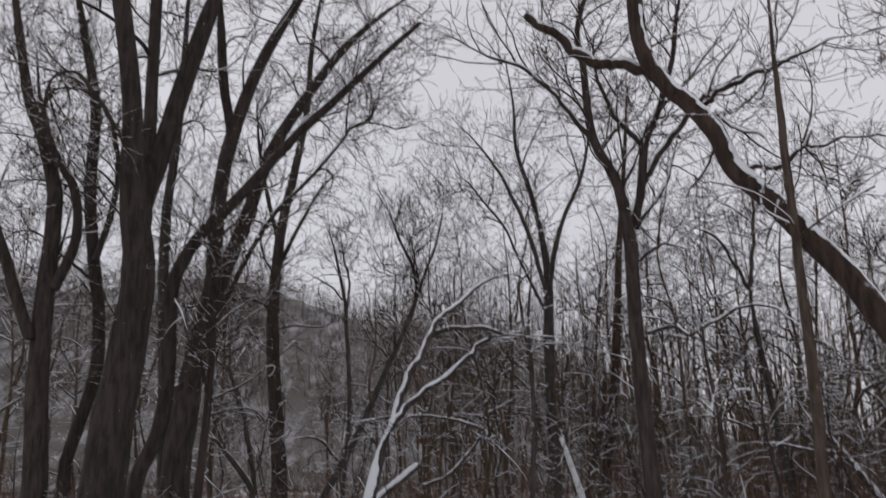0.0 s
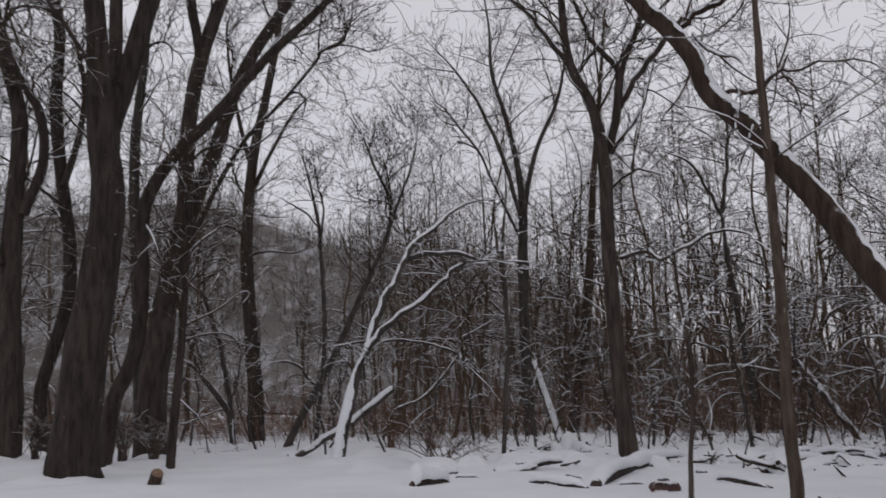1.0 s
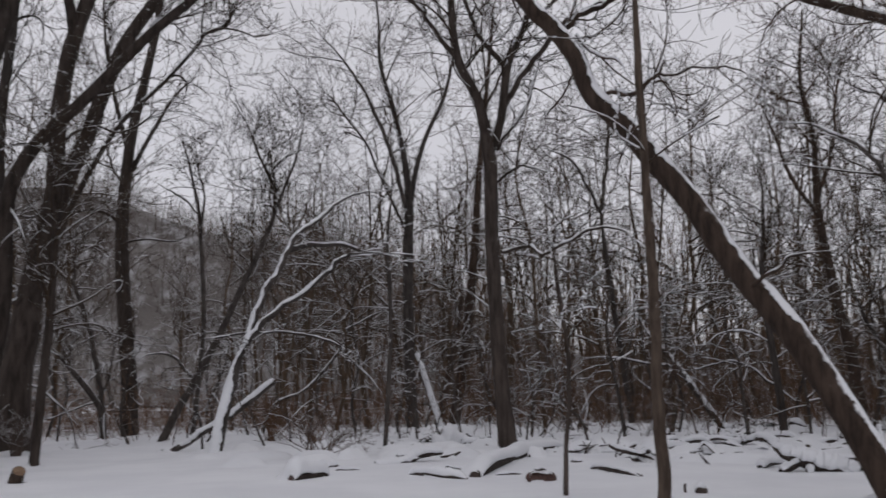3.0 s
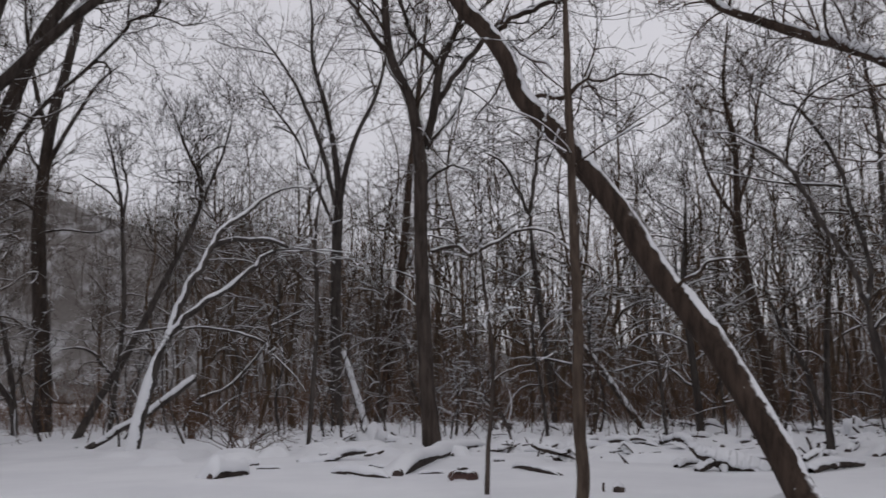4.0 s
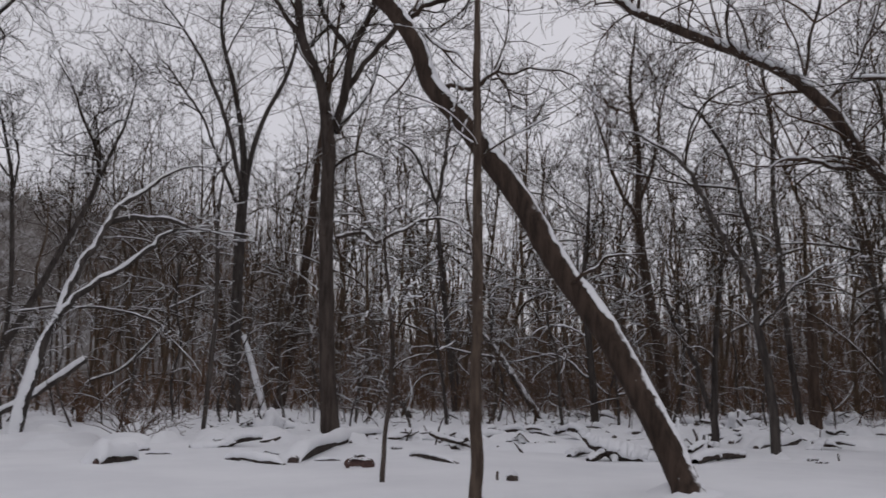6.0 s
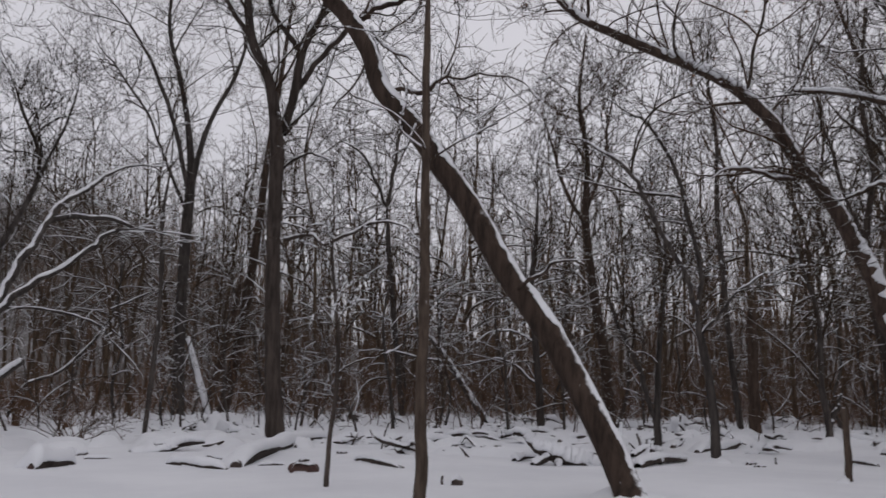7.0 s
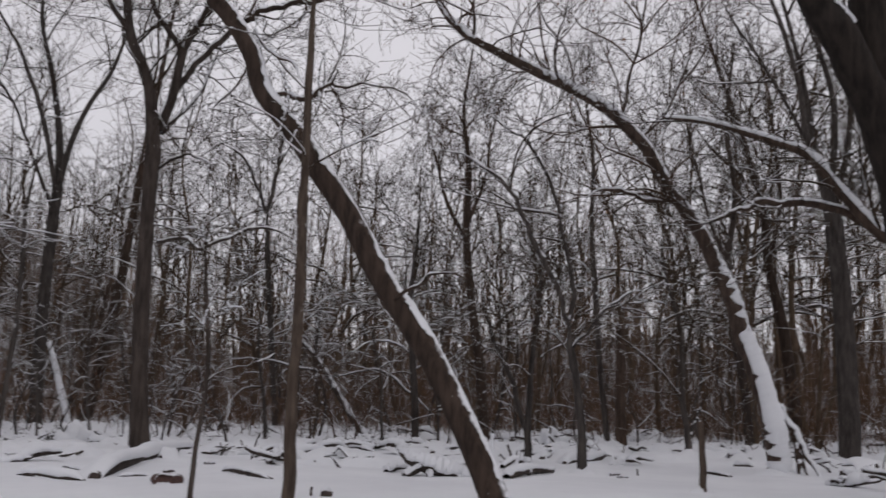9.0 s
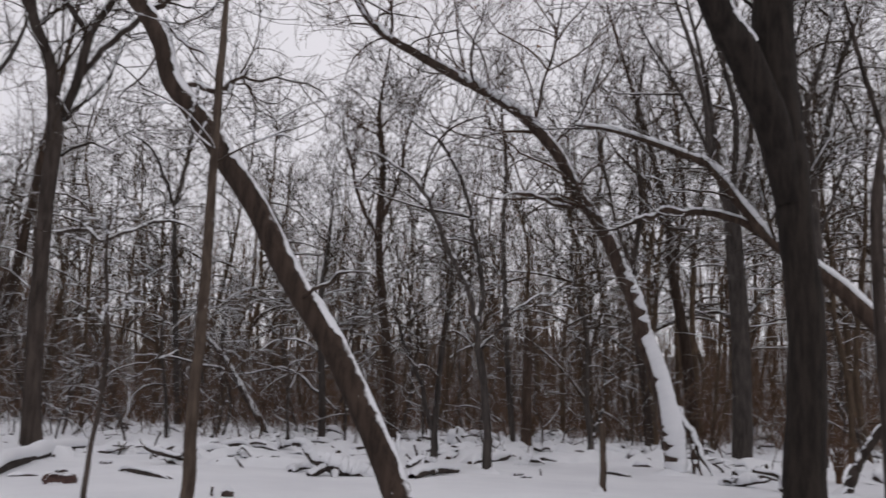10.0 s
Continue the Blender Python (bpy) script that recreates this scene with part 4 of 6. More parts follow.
stems.append([(2.21, 0.76, 0.58, 0.258), (2.1, 1.23, 1.47, 0.242), (1.88, 1.95, 2.47, 0.226), (1.55, 2.84, 3.46, 0.202), (1.17, 3.73, 4.57, 0.168), (0.77, 4.57, 5.33, 0.144), (0.6, 4.97, 5.65, 0.119), (0.33, 5.52, 6.49, 0.106), (-0.03, 6.17, 7.58, 0.098), (-0.32, 6.68, 7.93, 0.086), (-0.72, 7.3, 8.28, 0.073), (-1.35, 8.15, 8.69, 0.052), (-1.96, 8.91, 8.89, 0.026)])
stems.append([(1.04, 5.03, 5.56, 0.086), (0.54, 5.6, 6.16, 0.094), (-0.04, 6.23, 6.37, 0.09), (-0.68, 6.88, 6.48, 0.076), (-1.11, 7.23, 6.32, 0.063), (-1.72, 7.76, 6.04, 0.038)])
stems.append([(0.19, 6.32, 7.65, 0.035), (0.2, 6.13, 8.23, 0.034), (0.06, 6.15, 8.43, 0.021)])
hero_tree("leaning_tree", (18.18, 6.59), "leaning tree with long snow-laden limbs reaching sideways", stems, BARK_BROWN, 75, above=3.5, snow=(0.3, 0.55), snow_depth=0.03, patchy=0.15, density=(2.0, 2.6, 3.6))
stems = []
stems.append([(0.38, -0.02, -0.06, 0.121), (0.37, -0.01, 1.42, 0.115), (0.36, 0.01, 2.89, 0.115), (0.36, 0.01, 4.41, 0.115), (0.37, -0.02, 5.64, 0.121), (0.41, -0.08, 6.44, 0.133), (0.45, -0.16, 7.06, 0.133)])
stems.append([(0.46, -0.20, 7.06, 0.05), (0.38, -0.03, 7.90, 0.06), (0.31, 0.12, 8.76, 0.055), (0.24, 0.25, 9.52, 0.05), (0.16, 0.41, 10.48, 0.035)])
hero_tree("broken_tree", (16.69, 8.21), "dark broken trunk with a cap of snow", stems, BARK_OLD, 405, above=9.0, reach=((0.5, 1.5), (0.4, 1.0), (0.2, 0.5)))
stems = []
stems.append([(0.00, 0.00, -0.10, 0.17), (0.05, -0.09, 5.82, 0.155), (0.03, -0.06, 7.66, 0.14), (0.03, -0.05, 9.17, 0.13), (-0.03, 0.05, 10.71, 0.12), (-0.03, 0.06, 11.69, 0.105), (0.18, -0.32, 13.02, 0.09), (0.35, -0.63, 14.37, 0.075), (0.46, -0.84, 15.94, 0.05)])
stems.append([(0.03, -0.06, 8.98, 0.1), (0.23, -0.42, 10.66, 0.09), (0.39, -0.71, 12.18, 0.08), (0.48, -0.89, 13.13, 0.075), (0.67, -1.27, 14.25, 0.06), (0.88, -1.69, 15.56, 0.04)])
stems.append([(-0.03, 0.05, 10.71, 0.07), (-0.16, 0.28, 12.31, 0.06), (-0.16, 0.27, 13.71, 0.055), (0.00, -0.00, 15.29, 0.045), (0.07, -0.12, 16.71, 0.03)])
stems.append([(0.39, -0.71, 12.08, 0.04), (0.55, -1.02, 11.55, 0.035), (0.68, -1.27, 10.38, 0.03), (0.73, -1.38, 9.43, 0.018)])
stems.append([(0.08, -0.14, 7.28, 0.06), (0.35, -0.63, 8.93, 0.05), (0.52, -0.96, 10.03, 0.04), (0.62, -1.16, 11.53, 0.025)])
hero_tree("forked_tree", (26.46, 14.81), "slender dark tree parting into several steep stems", stems, BARK_GREY, 611, above=3.0, density=(2.4, 2.8, 4.0), full=1.3, boughs=(9, (1.5, 4.0)))
stems = []
stems.append([(0.00, 0.00, -0.10, 0.085), (-0.04, 0.02, 0.96, 0.08), (-0.12, 0.07, 2.03, 0.075), (-0.21, 0.12, 3.12, 0.07), (-0.31, 0.18, 4.44, 0.06), (-0.53, 0.30, 5.78, 0.05), (-0.55, 0.32, 7.14, 0.035), (-0.81, 0.46, 8.53, 0.02)])
stems.append([(-0.12, 0.07, 1.73, 0.035), (-0.53, 0.17, 1.99, 0.04), (-0.99, 0.28, 2.42, 0.04), (-1.60, 0.47, 2.69, 0.036), (-2.15, 0.62, 2.62, 0.032), (-2.83, 0.81, 2.45, 0.028), (-3.55, 1.01, 2.37, 0.022), (-4.10, 1.12, 2.69, 0.014)])
stems.append([(-0.24, 0.14, 3.34, 0.03), (-0.84, 0.36, 3.74, 0.03), (-1.55, 0.62, 3.79, 0.026), (-2.28, 0.88, 3.51, 0.02), (-2.73, 0.98, 3.13, 0.012)])
stems.append([(-0.26, 0.15, 3.78, 0.03), (0.31, -0.07, 4.43, 0.03), (0.92, -0.32, 4.69, 0.025), (1.66, -0.67, 5.29, 0.02), (2.22, -0.92, 5.61, 0.012)])
stems.append([(-0.15, 0.09, 2.68, 0.028), (0.36, -0.33, 3.06, 0.026), (0.90, -0.78, 2.92, 0.02), (1.48, -1.27, 3.50, 0.012)])
hero_tree("sapling", (17.72, 30.43), "small dark tree with long level branches carrying snow", stems, BARK_GREY, 612, above=1.6, density=(1.2, 1.6, 2.0), reach=((0.5, 1.6), (0.3, 0.8), (0.2, 0.4)), lift=0.02, snow=(0.3, 0.55), snow_depth=0.03, patchy=0.3, full=0.5)
stems = []
stems.append([(0.28, 0.17, -0.07, 0.117), (0.55, 0.1, 0.38, 0.112), (0.8, 0.04, 0.73, 0.107), (1.09, -0.08, 1.12, 0.102), (1.41, -0.28, 1.56, 0.091)])
hero_tree("snag", (18.91, 10.05), "dark broken stem leaning out of the snow", stems, BARK_OLD, 723, crown=False)
stems = []
stems.append([(0.14, 0.17, -0.11, 0.163), (-0.53, 0.72, 1.07, 0.153), (-1.17, 1.24, 2.37, 0.132), (-1.76, 1.72, 3.39, 0.121), (-2.26, 2.14, 4.11, 0.089), (-2.58, 2.49, 4.96, 0.045)])
stems.append([(-1.38, 1.44, 2.67, 0.066), (-2.52, 1.74, 2.85, 0.055), (-3.79, 2.06, 3.14, 0.044), (-5.29, 2.41, 3.14, 0.022)])
hero_tree("fallen_tree", (17.94, 35.53), "fallen thin trunk leaning into the wood, covered with snow", stems, BARK_WHITE, 405, above=0.8, density=(1.0, 2.0, 2.5), lift=0.0, snow=(0.25, 0.5), reach=((0.5, 1.6), (0.3, 0.8), (0.2, 0.4)), cling={0: ((0.4, -0.6, 0.7), ((-0.3, 62), (5, 55)), 0.02, 0.35, 0.2, 0.6)})
stems = []
stems.append([(0.30, 0.08, -0.2, 0.13), (0.07, 0.13, 0.6, 0.13), (-0.39, 0.2, 2.1, 0.125), (-0.84, 0.26, 3.5, 0.11)])
hero_tree("snag", (6.02, 38.60), "pale broken stem leaning against a tree, plastered with snow", stems, BARK_GREY, 977, crown=False, cling={0: ((-0.3, -0.9, 0.4), ((-1, 80), (4, 75)), 0.025, 0.2, -0.3)})
stems = []
stems.append([(0.08, 0.13, -0.11, 0.235), (0.42, 0.2, 1.39, 0.2), (0.82, 0.26, 3.03, 0.165), (1.23, 0.32, 4.7, 0.118), (1.51, 0.39, 6.97, 0.071)])
hero_tree("leaning_tree", (6.54, 42.50), "dark reddish tree leaning beside a straight one", stems, BARK_BROWN, 384, above=2.0)
stems = []
stems.append([(-0.85, 0.1, 0.22, 0.10), (-0.49, 0.06, 0.48, 0.11), (0.65, -0.09, 1.2, 0.115), (1.9, -0.27, 2.17, 0.11)])
hero_tree("fallen_log", (-2.71, 29.98), "fallen slanting log with a thick ridge of snow", stems, BARK_GREY, 409, crown=False, cling={0: ((-0.2, -0.5, 0.85), ((0, 78), (3, 72)), 0.035, 0.2, -0.2)})
stems = []
stems.append([(0.1, 0.17, -0.13, 0.146), (-0.3, 0.32, 3.99, 0.135), (-0.66, 0.45, 7.84, 0.124), (-0.83, 0.51, 10.47, 0.112)])
stems.append([(-0.8, 0.5, 10.21, 0.09), (-0.47, 0.65, 11.64, 0.09), (-0.2, 0.81, 13.25, 0.08), (-0.03, 1.02, 15.17, 0.057), (-0.09, 1.3, 18.12, 0.035)])
stems.append([(-0.82, 0.5, 10.07, 0.079), (-1.49, 0.38, 11.4, 0.067), (-2.28, 0.29, 12.56, 0.055), (-3.6, 0.34, 13.21, 0.033)])
hero_tree("forked_tree", (14.89, 38.41), "thin grey tree with an open fork in the wood", stems, BARK_GREY, 269, above=3.0)
stems = []
stems.append([(0.18, 0.18, 0.14, 0.251), (-0.04, 0.33, 3.27, 0.209), (-0.39, 0.56, 6.23, 0.177), (-0.61, 0.7, 9.27, 0.146), (-0.53, 0.65, 11.89, 0.115), (-0.81, 0.83, 14.54, 0.084), (-0.54, 0.65, 17.57, 0.042)])
stems.append([(-0.52, 0.64, 8.5, 0.094), (-1.49, 0.86, 10.18, 0.083), (-2.19, 0.89, 12.13, 0.062), (-2.88, 0.91, 14.06, 0.031)])
stems.append([(-0.59, 0.69, 9.27, 0.084), (0.21, 0.56, 11.48, 0.074), (0.64, 0.67, 13.74, 0.053), (1.3, 0.62, 16.1, 0.032)])
hero_tree("crooked_tree", (21.63, 31.54), "brown crooked tree with tangled twigs", stems, BARK_BROWN, 270, twig=TWIG_RED, above=3.0, density=(2.6, 3.0, 4.0))
stems = []
stems.append([(0.22, 0.18, 0.31, 0.129), (0.01, 0.36, 3.36, 0.119), (-0.13, 0.49, 6.66, 0.109), (-0.23, 0.57, 9.08, 0.099), (-0.17, 0.52, 11.81, 0.079), (-0.37, 0.69, 14.6, 0.059), (-0.2, 0.55, 17.75, 0.03)])
hero_tree("slim_tree", (24.38, 26.86), "slim straight dark tree beside a broken trunk", stems, BARK_GREY, 271, above=3.0)
stems = []
stems.append([(0.2, 0.23, -0.09, 0.201), (0.09, 0.37, 2.23, 0.183), (-0.13, 0.63, 4.73, 0.164), (-0.25, 0.78, 7.82, 0.146), (-0, 0.48, 10.98, 0.119), (-0.16, 0.67, 14.25, 0.091), (0.1, 0.36, 18.15, 0.055)])
stems.append([(-0.17, 0.68, 7.82, 0.082), (-0.5, 1.57, 10, 0.074), (-0.61, 2.19, 12.82, 0.056), (-0.92, 3.02, 15.76, 0.028)])
hero_tree("slim_tree", (31.17, 25.34), "dark tree behind the arching one", stems, BARK_OLD, 272, above=3.5, full=0.8, boughs=(10, (1.5, 5.0)))
stems = []
stems.append([(0.28, 0.14, -0.06, 0.308), (0.17, 0.28, 2.93, 0.287), (-0, 0.52, 5.72, 0.257), (-0.29, 0.89, 8.29, 0.226), (-0.44, 1.08, 11.52, 0.185), (-0.96, 1.73, 15.17, 0.144), (-1.7, 2.62, 19.28, 0.103), (-2.4, 3.41, 23.21, 0.062)])
stems.append([(-0.29, 0.88, 8.58, 0.123), (0.37, 0.65, 11.58, 0.114), (0.6, 0.96, 14.71, 0.094), (0.66, 1.5, 18.62, 0.074), (0.22, 2.65, 22.78, 0.042)])
stems.append([(-0.41, 1.04, 10.93, 0.103), (-1.23, 1.53, 12.95, 0.092), (-2.4, 2.4, 14.4, 0.071), (-3.42, 3.04, 16.15, 0.04)])
hero_tree("forked_tree", (36.21, 26.92), "dark brown tree with stems bending aside", stems, BARK_BROWN, 273, twig=TWIG_RED, above=4.0, density=(2.4, 2.8, 4.0), full=0.8, boughs=(12, (2.0, 6.0)))
stems = []
stems.append([(0.28, 0.15, 0.69, 0.364), (0.29, 0.13, 3.24, 0.333), (0.26, 0.18, 5.9, 0.318), (0.18, 0.3, 8.44, 0.303), (0.06, 0.47, 10.18, 0.273)])
stems.append([(0.06, 0.48, 9.52, 0.129), (-0.39, 0.77, 11.24, 0.113), (-0.69, 0.84, 13.42, 0.097), (-1.11, 1.08, 15.42, 0.082), (-1.64, 1.45, 17.47, 0.059), (-2.2, 1.84, 20.04, 0.029)])
stems.append([(0.08, 0.44, 9.63, 0.129), (-0.03, 0.78, 11.32, 0.106), (-0.07, 1.01, 13.39, 0.091), (-0.23, 1.4, 15.78, 0.076), (-0.42, 1.83, 18.02, 0.061), (-0.62, 2.25, 20.82, 0.031)])
stems.append([(0.14, 0.35, 9.3, 0.136), (0.48, 0.28, 11.32, 0.122), (0.68, 0.42, 13.19, 0.108), (0.6, 0.95, 15.41, 0.093), (0.45, 1.59, 17.73, 0.07), (0.47, 1.97, 20.61, 0.031)])
stems.append([(0.18, 0.3, 8.65, 0.121), (0.37, -0.26, 10.75, 0.106), (0.36, -0.51, 12.88, 0.09), (0.17, -0.51, 15.06, 0.075), (0.17, -0.78, 17.7, 0.037)])
stems.append([(0.02, 0.54, 9.96, 0.076), (-0.24, 1.32, 12.07, 0.069), (-0.59, 2.22, 14.28, 0.062), (-1.14, 3.3, 16.61, 0.046), (-1.53, 4.15, 19.01, 0.023)])
stems.append([(0.27, 0.15, 4.95, 0.085), (0.08, 0.44, 5.08, 0.08), (-0.17, 0.81, 5.3, 0.055)])
stems.append([(0.27, 0.12, 4.9, 0.075), (0.49, -0.18, 5.2, 0.065), (0.77, -0.6, 5.85, 0.035)])
hero_tree("old_tree", (27.71, 18.50), "large grey tree with a sheaf of slender upright stems", stems, BARK_GREY, 274, above=6.0, density=(2.4, 2.8, 4.0), full=0.85, boughs=(14, (2.0, 5.5)))
stems = []
stems.append([(-0.01, 0.08, -0.06, 0.075), (0.09, 0.07, 1.75, 0.075), (0.18, 0.06, 3.51, 0.068), (0.16, 0.06, 5.31, 0.068), (0.1, 0.07, 6.6, 0.053), (0.26, 0.05, 8.47, 0.038), (0.2, 0.06, 10.19, 0.023)])
hero_tree("slim_tree", (2.66, 27.44), "thin dark tree dusted with snow", stems, BARK_WHITE, 135, above=2.0, density=(2.0, 2.4, 3.0), reach=((0.6, 1.8), (0.4, 1.0), (0.2, 0.5)))
stems = []
stems.append([(-0.03, 0.08, -0.08, 0.066), (0.18, -0.04, 0.75, 0.065), (0.64, -0.15, 1.43, 0.073), (1.72, -0.27, 1.87, 0.065), (2.57, -0.4, 2.68, 0.065), (3.43, -0.56, 3.84, 0.057), (3.88, -0.7, 5.17, 0.048), (4.08, -0.84, 6.99, 0.032), (4.57, -1, 9.08, 0.016)])
stems.append([(3.66, -0.74, 4.65, 0.04), (4.76, -1.12, 5.23, 0.04), (5.66, -1.5, 5.55, 0.024)])
hero_tree("bent_sapling", (-1.59, 40.69), "bent dead sapling bowed under snow", stems, BARK_WHITE, 136, above=0.8, density=(1.2, 2.0, 2.5), reach=((0.4, 1.2), (0.3, 0.7), (0.2, 0.4)), snow=(0.3, 0.6))


# ---- ground ----
def hummocks(count, seed):
    """Places of rounded lumps of snow over buried wood: x, y, half length, half depth, turn, height, bearing."""
    rng = np.random.default_rng(seed)
    rows = []
    for _ in range(count):
        az, r = radians(rng.uniform(-6, 66)), 22 + 22 * rng.random() ** 0.85
        r = 27 + 0.78 * (r - 22) if az > 0.62 else r
        rows.append((r * math.sin(az), r * math.cos(az), rng.uniform(0.25, 0.95), rng.uniform(0.15, 0.4), rng.uniform(-0.5, 0.5), rng.uniform(0.10, 0.30), az))
    return rows


HUMMOCKS = hummocks(430, 41)


def lumpy(x, y):
    """Height of the snow with its lumps."""
    z = np.zeros_like(x)
    for hx, hy, w, d, a, h, _ in HUMMOCKS:
        near = (np.abs(x - hx) < w) & (np.abs(y - hy) < w)
        if near.any():
            dx, dy = x[near] - hx, y[near] - hy
            u = ((dx * math.cos(a) + dy * math.sin(a)) / w) ** 2 + ((dy * math.cos(a) - dx * math.sin(a)) / d) ** 2
            z[near] = np.maximum(z[near], h * np.sqrt(np.clip(1 - u ** 1.2, 0, 1)))
    return land(x, y) + z


def polar_sheet(name, rings, bearings, material, raise_by=0.0, closed=False):
    rr, aa = np.meshgrid(rings, np.radians(bearings), indexing="ij")
    x, y = rr * np.sin(aa), rr * np.cos(aa) - 2.0
    v = np.stack([x, y, lumpy(x, y) + raise_by], axis=-1).reshape(-1, 3)
    i = np.arange(rr.size).reshape(rr.shape)
    if closed:
        i = np.concatenate([i, i[:, :1]], axis=1)
    quads = np.stack([i[:-1, :-1], i[:-1, 1:], i[1:, 1:], i[1:, :-1]], axis=-1).reshape(-1, 4)[:, ::-1]
    return mesh_from(name, v, quads, material)


rings = np.concatenate([[0.002, 0.6, 1.5, 3, 5, 7, 9], np.linspace(10, 23, 40), np.linspace(23.15, 46, 150), np.linspace(47.5, 80, 20), 80 * (3500 / 80) ** np.linspace(0.03, 1, 40)])
bearings = np.concatenate([np.arange(-40, -8, 0.6), np.arange(-8, 66, 0.27), np.arange(66, 80, 0.6), np.arange(80, 320, 5)])
tagged(new("ground", polar_sheet("ground", rings, bearings, GROUND, closed=True)), "flat woodland floor under deep fresh white snow", "ground", kind="structure")
tagged(new("hillside", polar_sheet("hillside", np.linspace(92, 330, 60), np.arange(-75, 112, 1.0), SLOPE, 0.25)), "dark wooded hillside dusted with snow", "hill", kind="structure")


# ---- the wood behind ----
def forest_tree(seed, tall):
    """Mesh data of one tall bare tree: (trunk, crown, snow)."""
    rng = np.random.default_rng(seed)
    r0 = tall * rng.uniform(0.0046, 0.0078)
    bend = rng.normal(0, 0.42, (7, 2)).cumsum(axis=0) * tall / 26
    rows = [(bend[i, 0] * (i > 0), bend[i, 1] * (i > 0), tall * 0.93 * i / 6 - 0.3 * (i == 0), r0 * (1 - 0.145 * i)) for i in range(7)]
    c = glide(rows, 22)
    P, R = c[None, :, :3], c[None, :, 3]
    trunk_me = mesh_from("trunk", *tubes(P, R, 7, 0.03, rng), BARK_WOOD)
    P1, R1 = spawn(P, R, 1.1, (3.2, 7.2), 54, 0.12, rng, 9, 0.2, wiggle=0.27, slim=0.0135, limit=19)
    Pd, Rd = spawn(P, R, 1.3, (1.0, 2.8), 75, -0.02, rng, 6, 0.1, wiggle=0.26, slim=0.009, limit=10)
    P2, R2 = spawn(P1, R1, 1.7, (0.9, 2.8), 48, 0.08, rng, 5, 0.12, wiggle=0.2, slim=0.013, limit=115)
    P3, R3 = spawn(P2, R2, 2.6, (0.6, 1.7), 46, 0.08, rng, 4, 0.12, wiggle=0.2, limit=190)
    P4, R4 = spawn(P3, R3, 3.0, (0.4, 1.0), 44, 0.08, rng, 3, 0.1, wiggle=0.2, limit=70)
    chunks = [tubes(P1, R1, 4, 0.02, rng), tubes(Pd, Rd, 4), tubes(P2, R2, 3), tubes(P3, np.maximum(R3, 0.010), 3), tubes(P4, np.maximum(R4, 0.0085), 3)]
    crown_me = mesh_from("crown", *merge(chunks), TWIG_FAR)
    ridges = []
    for P_, R_ in ((P1, R1), (Pd, Rd), (P2[:14], R2[:14])):
        k = lying_snow(P_, R_, rng, (0.45, 0.75), 0.014, 0.55)
        ridges.append(tubes(k[0], k[1], 3))
    ridges.append(snow_lumps(P2, rng, 45, (0.015, 0.04)))
    ridges.append(snow_lumps(P1, rng, 20, (0.02, 0.045)))
    snow_me = mesh_from("snow_cover", *merge(ridges), SNOW)
    return trunk_me, crown_me, snow_me


def canopy(az):
    """How high the wood's skyline stands at a bearing, as degrees above the eye."""
    return float(np.interp(az, [-40, -14, -10, -7, -4, 0, 6, 14, 22, 40, 48, 60, 90], [24, 20, 11, 11, 15, 18, 20, 22, 21, 21, 24, 26, 24]))


def stand(name, label, group, meshes, x, y, tall, base_tall, rng, lean=0.04):
    root = thing(name, (x, y, float(land(x, y))), label, "tree", group)
    part("trunk", meshes[0], root)
    tagged(part("crown", meshes[1], root), kind="stuff")
    tagged(part("snow_cover", meshes[2], root), kind="stuff")
    root.rotation_euler = (rng.normal(0, lean), rng.normal(0, lean), rng.uniform(0, 6.28))
    s = tall / base_tall
    root.scale = (s, s, s)


PROTOTYPES = [forest_tree(100 + i, 18.0) for i in range(11)]
rng = np.random.default_rng(5)
clear = [(ob.location.x, ob.location.y) for ob in scene.objects if ob.get("category") == "tree"]
placed = []
tries = 0
while len(placed) < 112 and tries < 9000:
    tries += 1
    az = -38 + 114 * (tries * 0.618034 % 1)
    r = math.sqrt(rng.uniform(34 ** 2, 78 ** 2))
    if len(placed) >= 107:
        az, r = rng.uniform(46, 57), rng.uniform(42, 62)
    elif len(placed) >= 100:
        az, r = rng.uniform(11, 27), rng.uniform(46, 70)
    elif len(placed) >= 94:
        az, r = rng.uniform(-3, 9), rng.uniform(38, 54)
    elif len(placed) >= 88:
        az, r = rng.uniform(61, 71), rng.uniform(38, 52)
    elif len(placed) >= 86:
        az, r = rng.uniform(43, 60), rng.uniform(36, 48)
    if az > 50:
        r = r * 0.85
    if -12 < az < -5 and rng.random() < 0.65 or az < -12 and rng.random() < 0.5 or az > 73 and rng.random() < 0.35:
        continue
    x, y = r * math.sin(radians(az)), r * math.cos(radians(az))
    if min((math.hypot(x - a, y - b) for a, b in clear + placed), default=9) < 2.0:
        continue
    placed.append((x, y))
    tall = min(max(r * math.tan(radians(canopy(az) * rng.uniform(0.7, 1.08))) + 1.6, 6.0), 27.0)
    stand("forest_tree", "tall bare tree with snow on its branches in the wood", "trees of the wood behind", PROTOTYPES[len(placed) % len(PROTOTYPES)], x, y, tall, 18.0, rng)


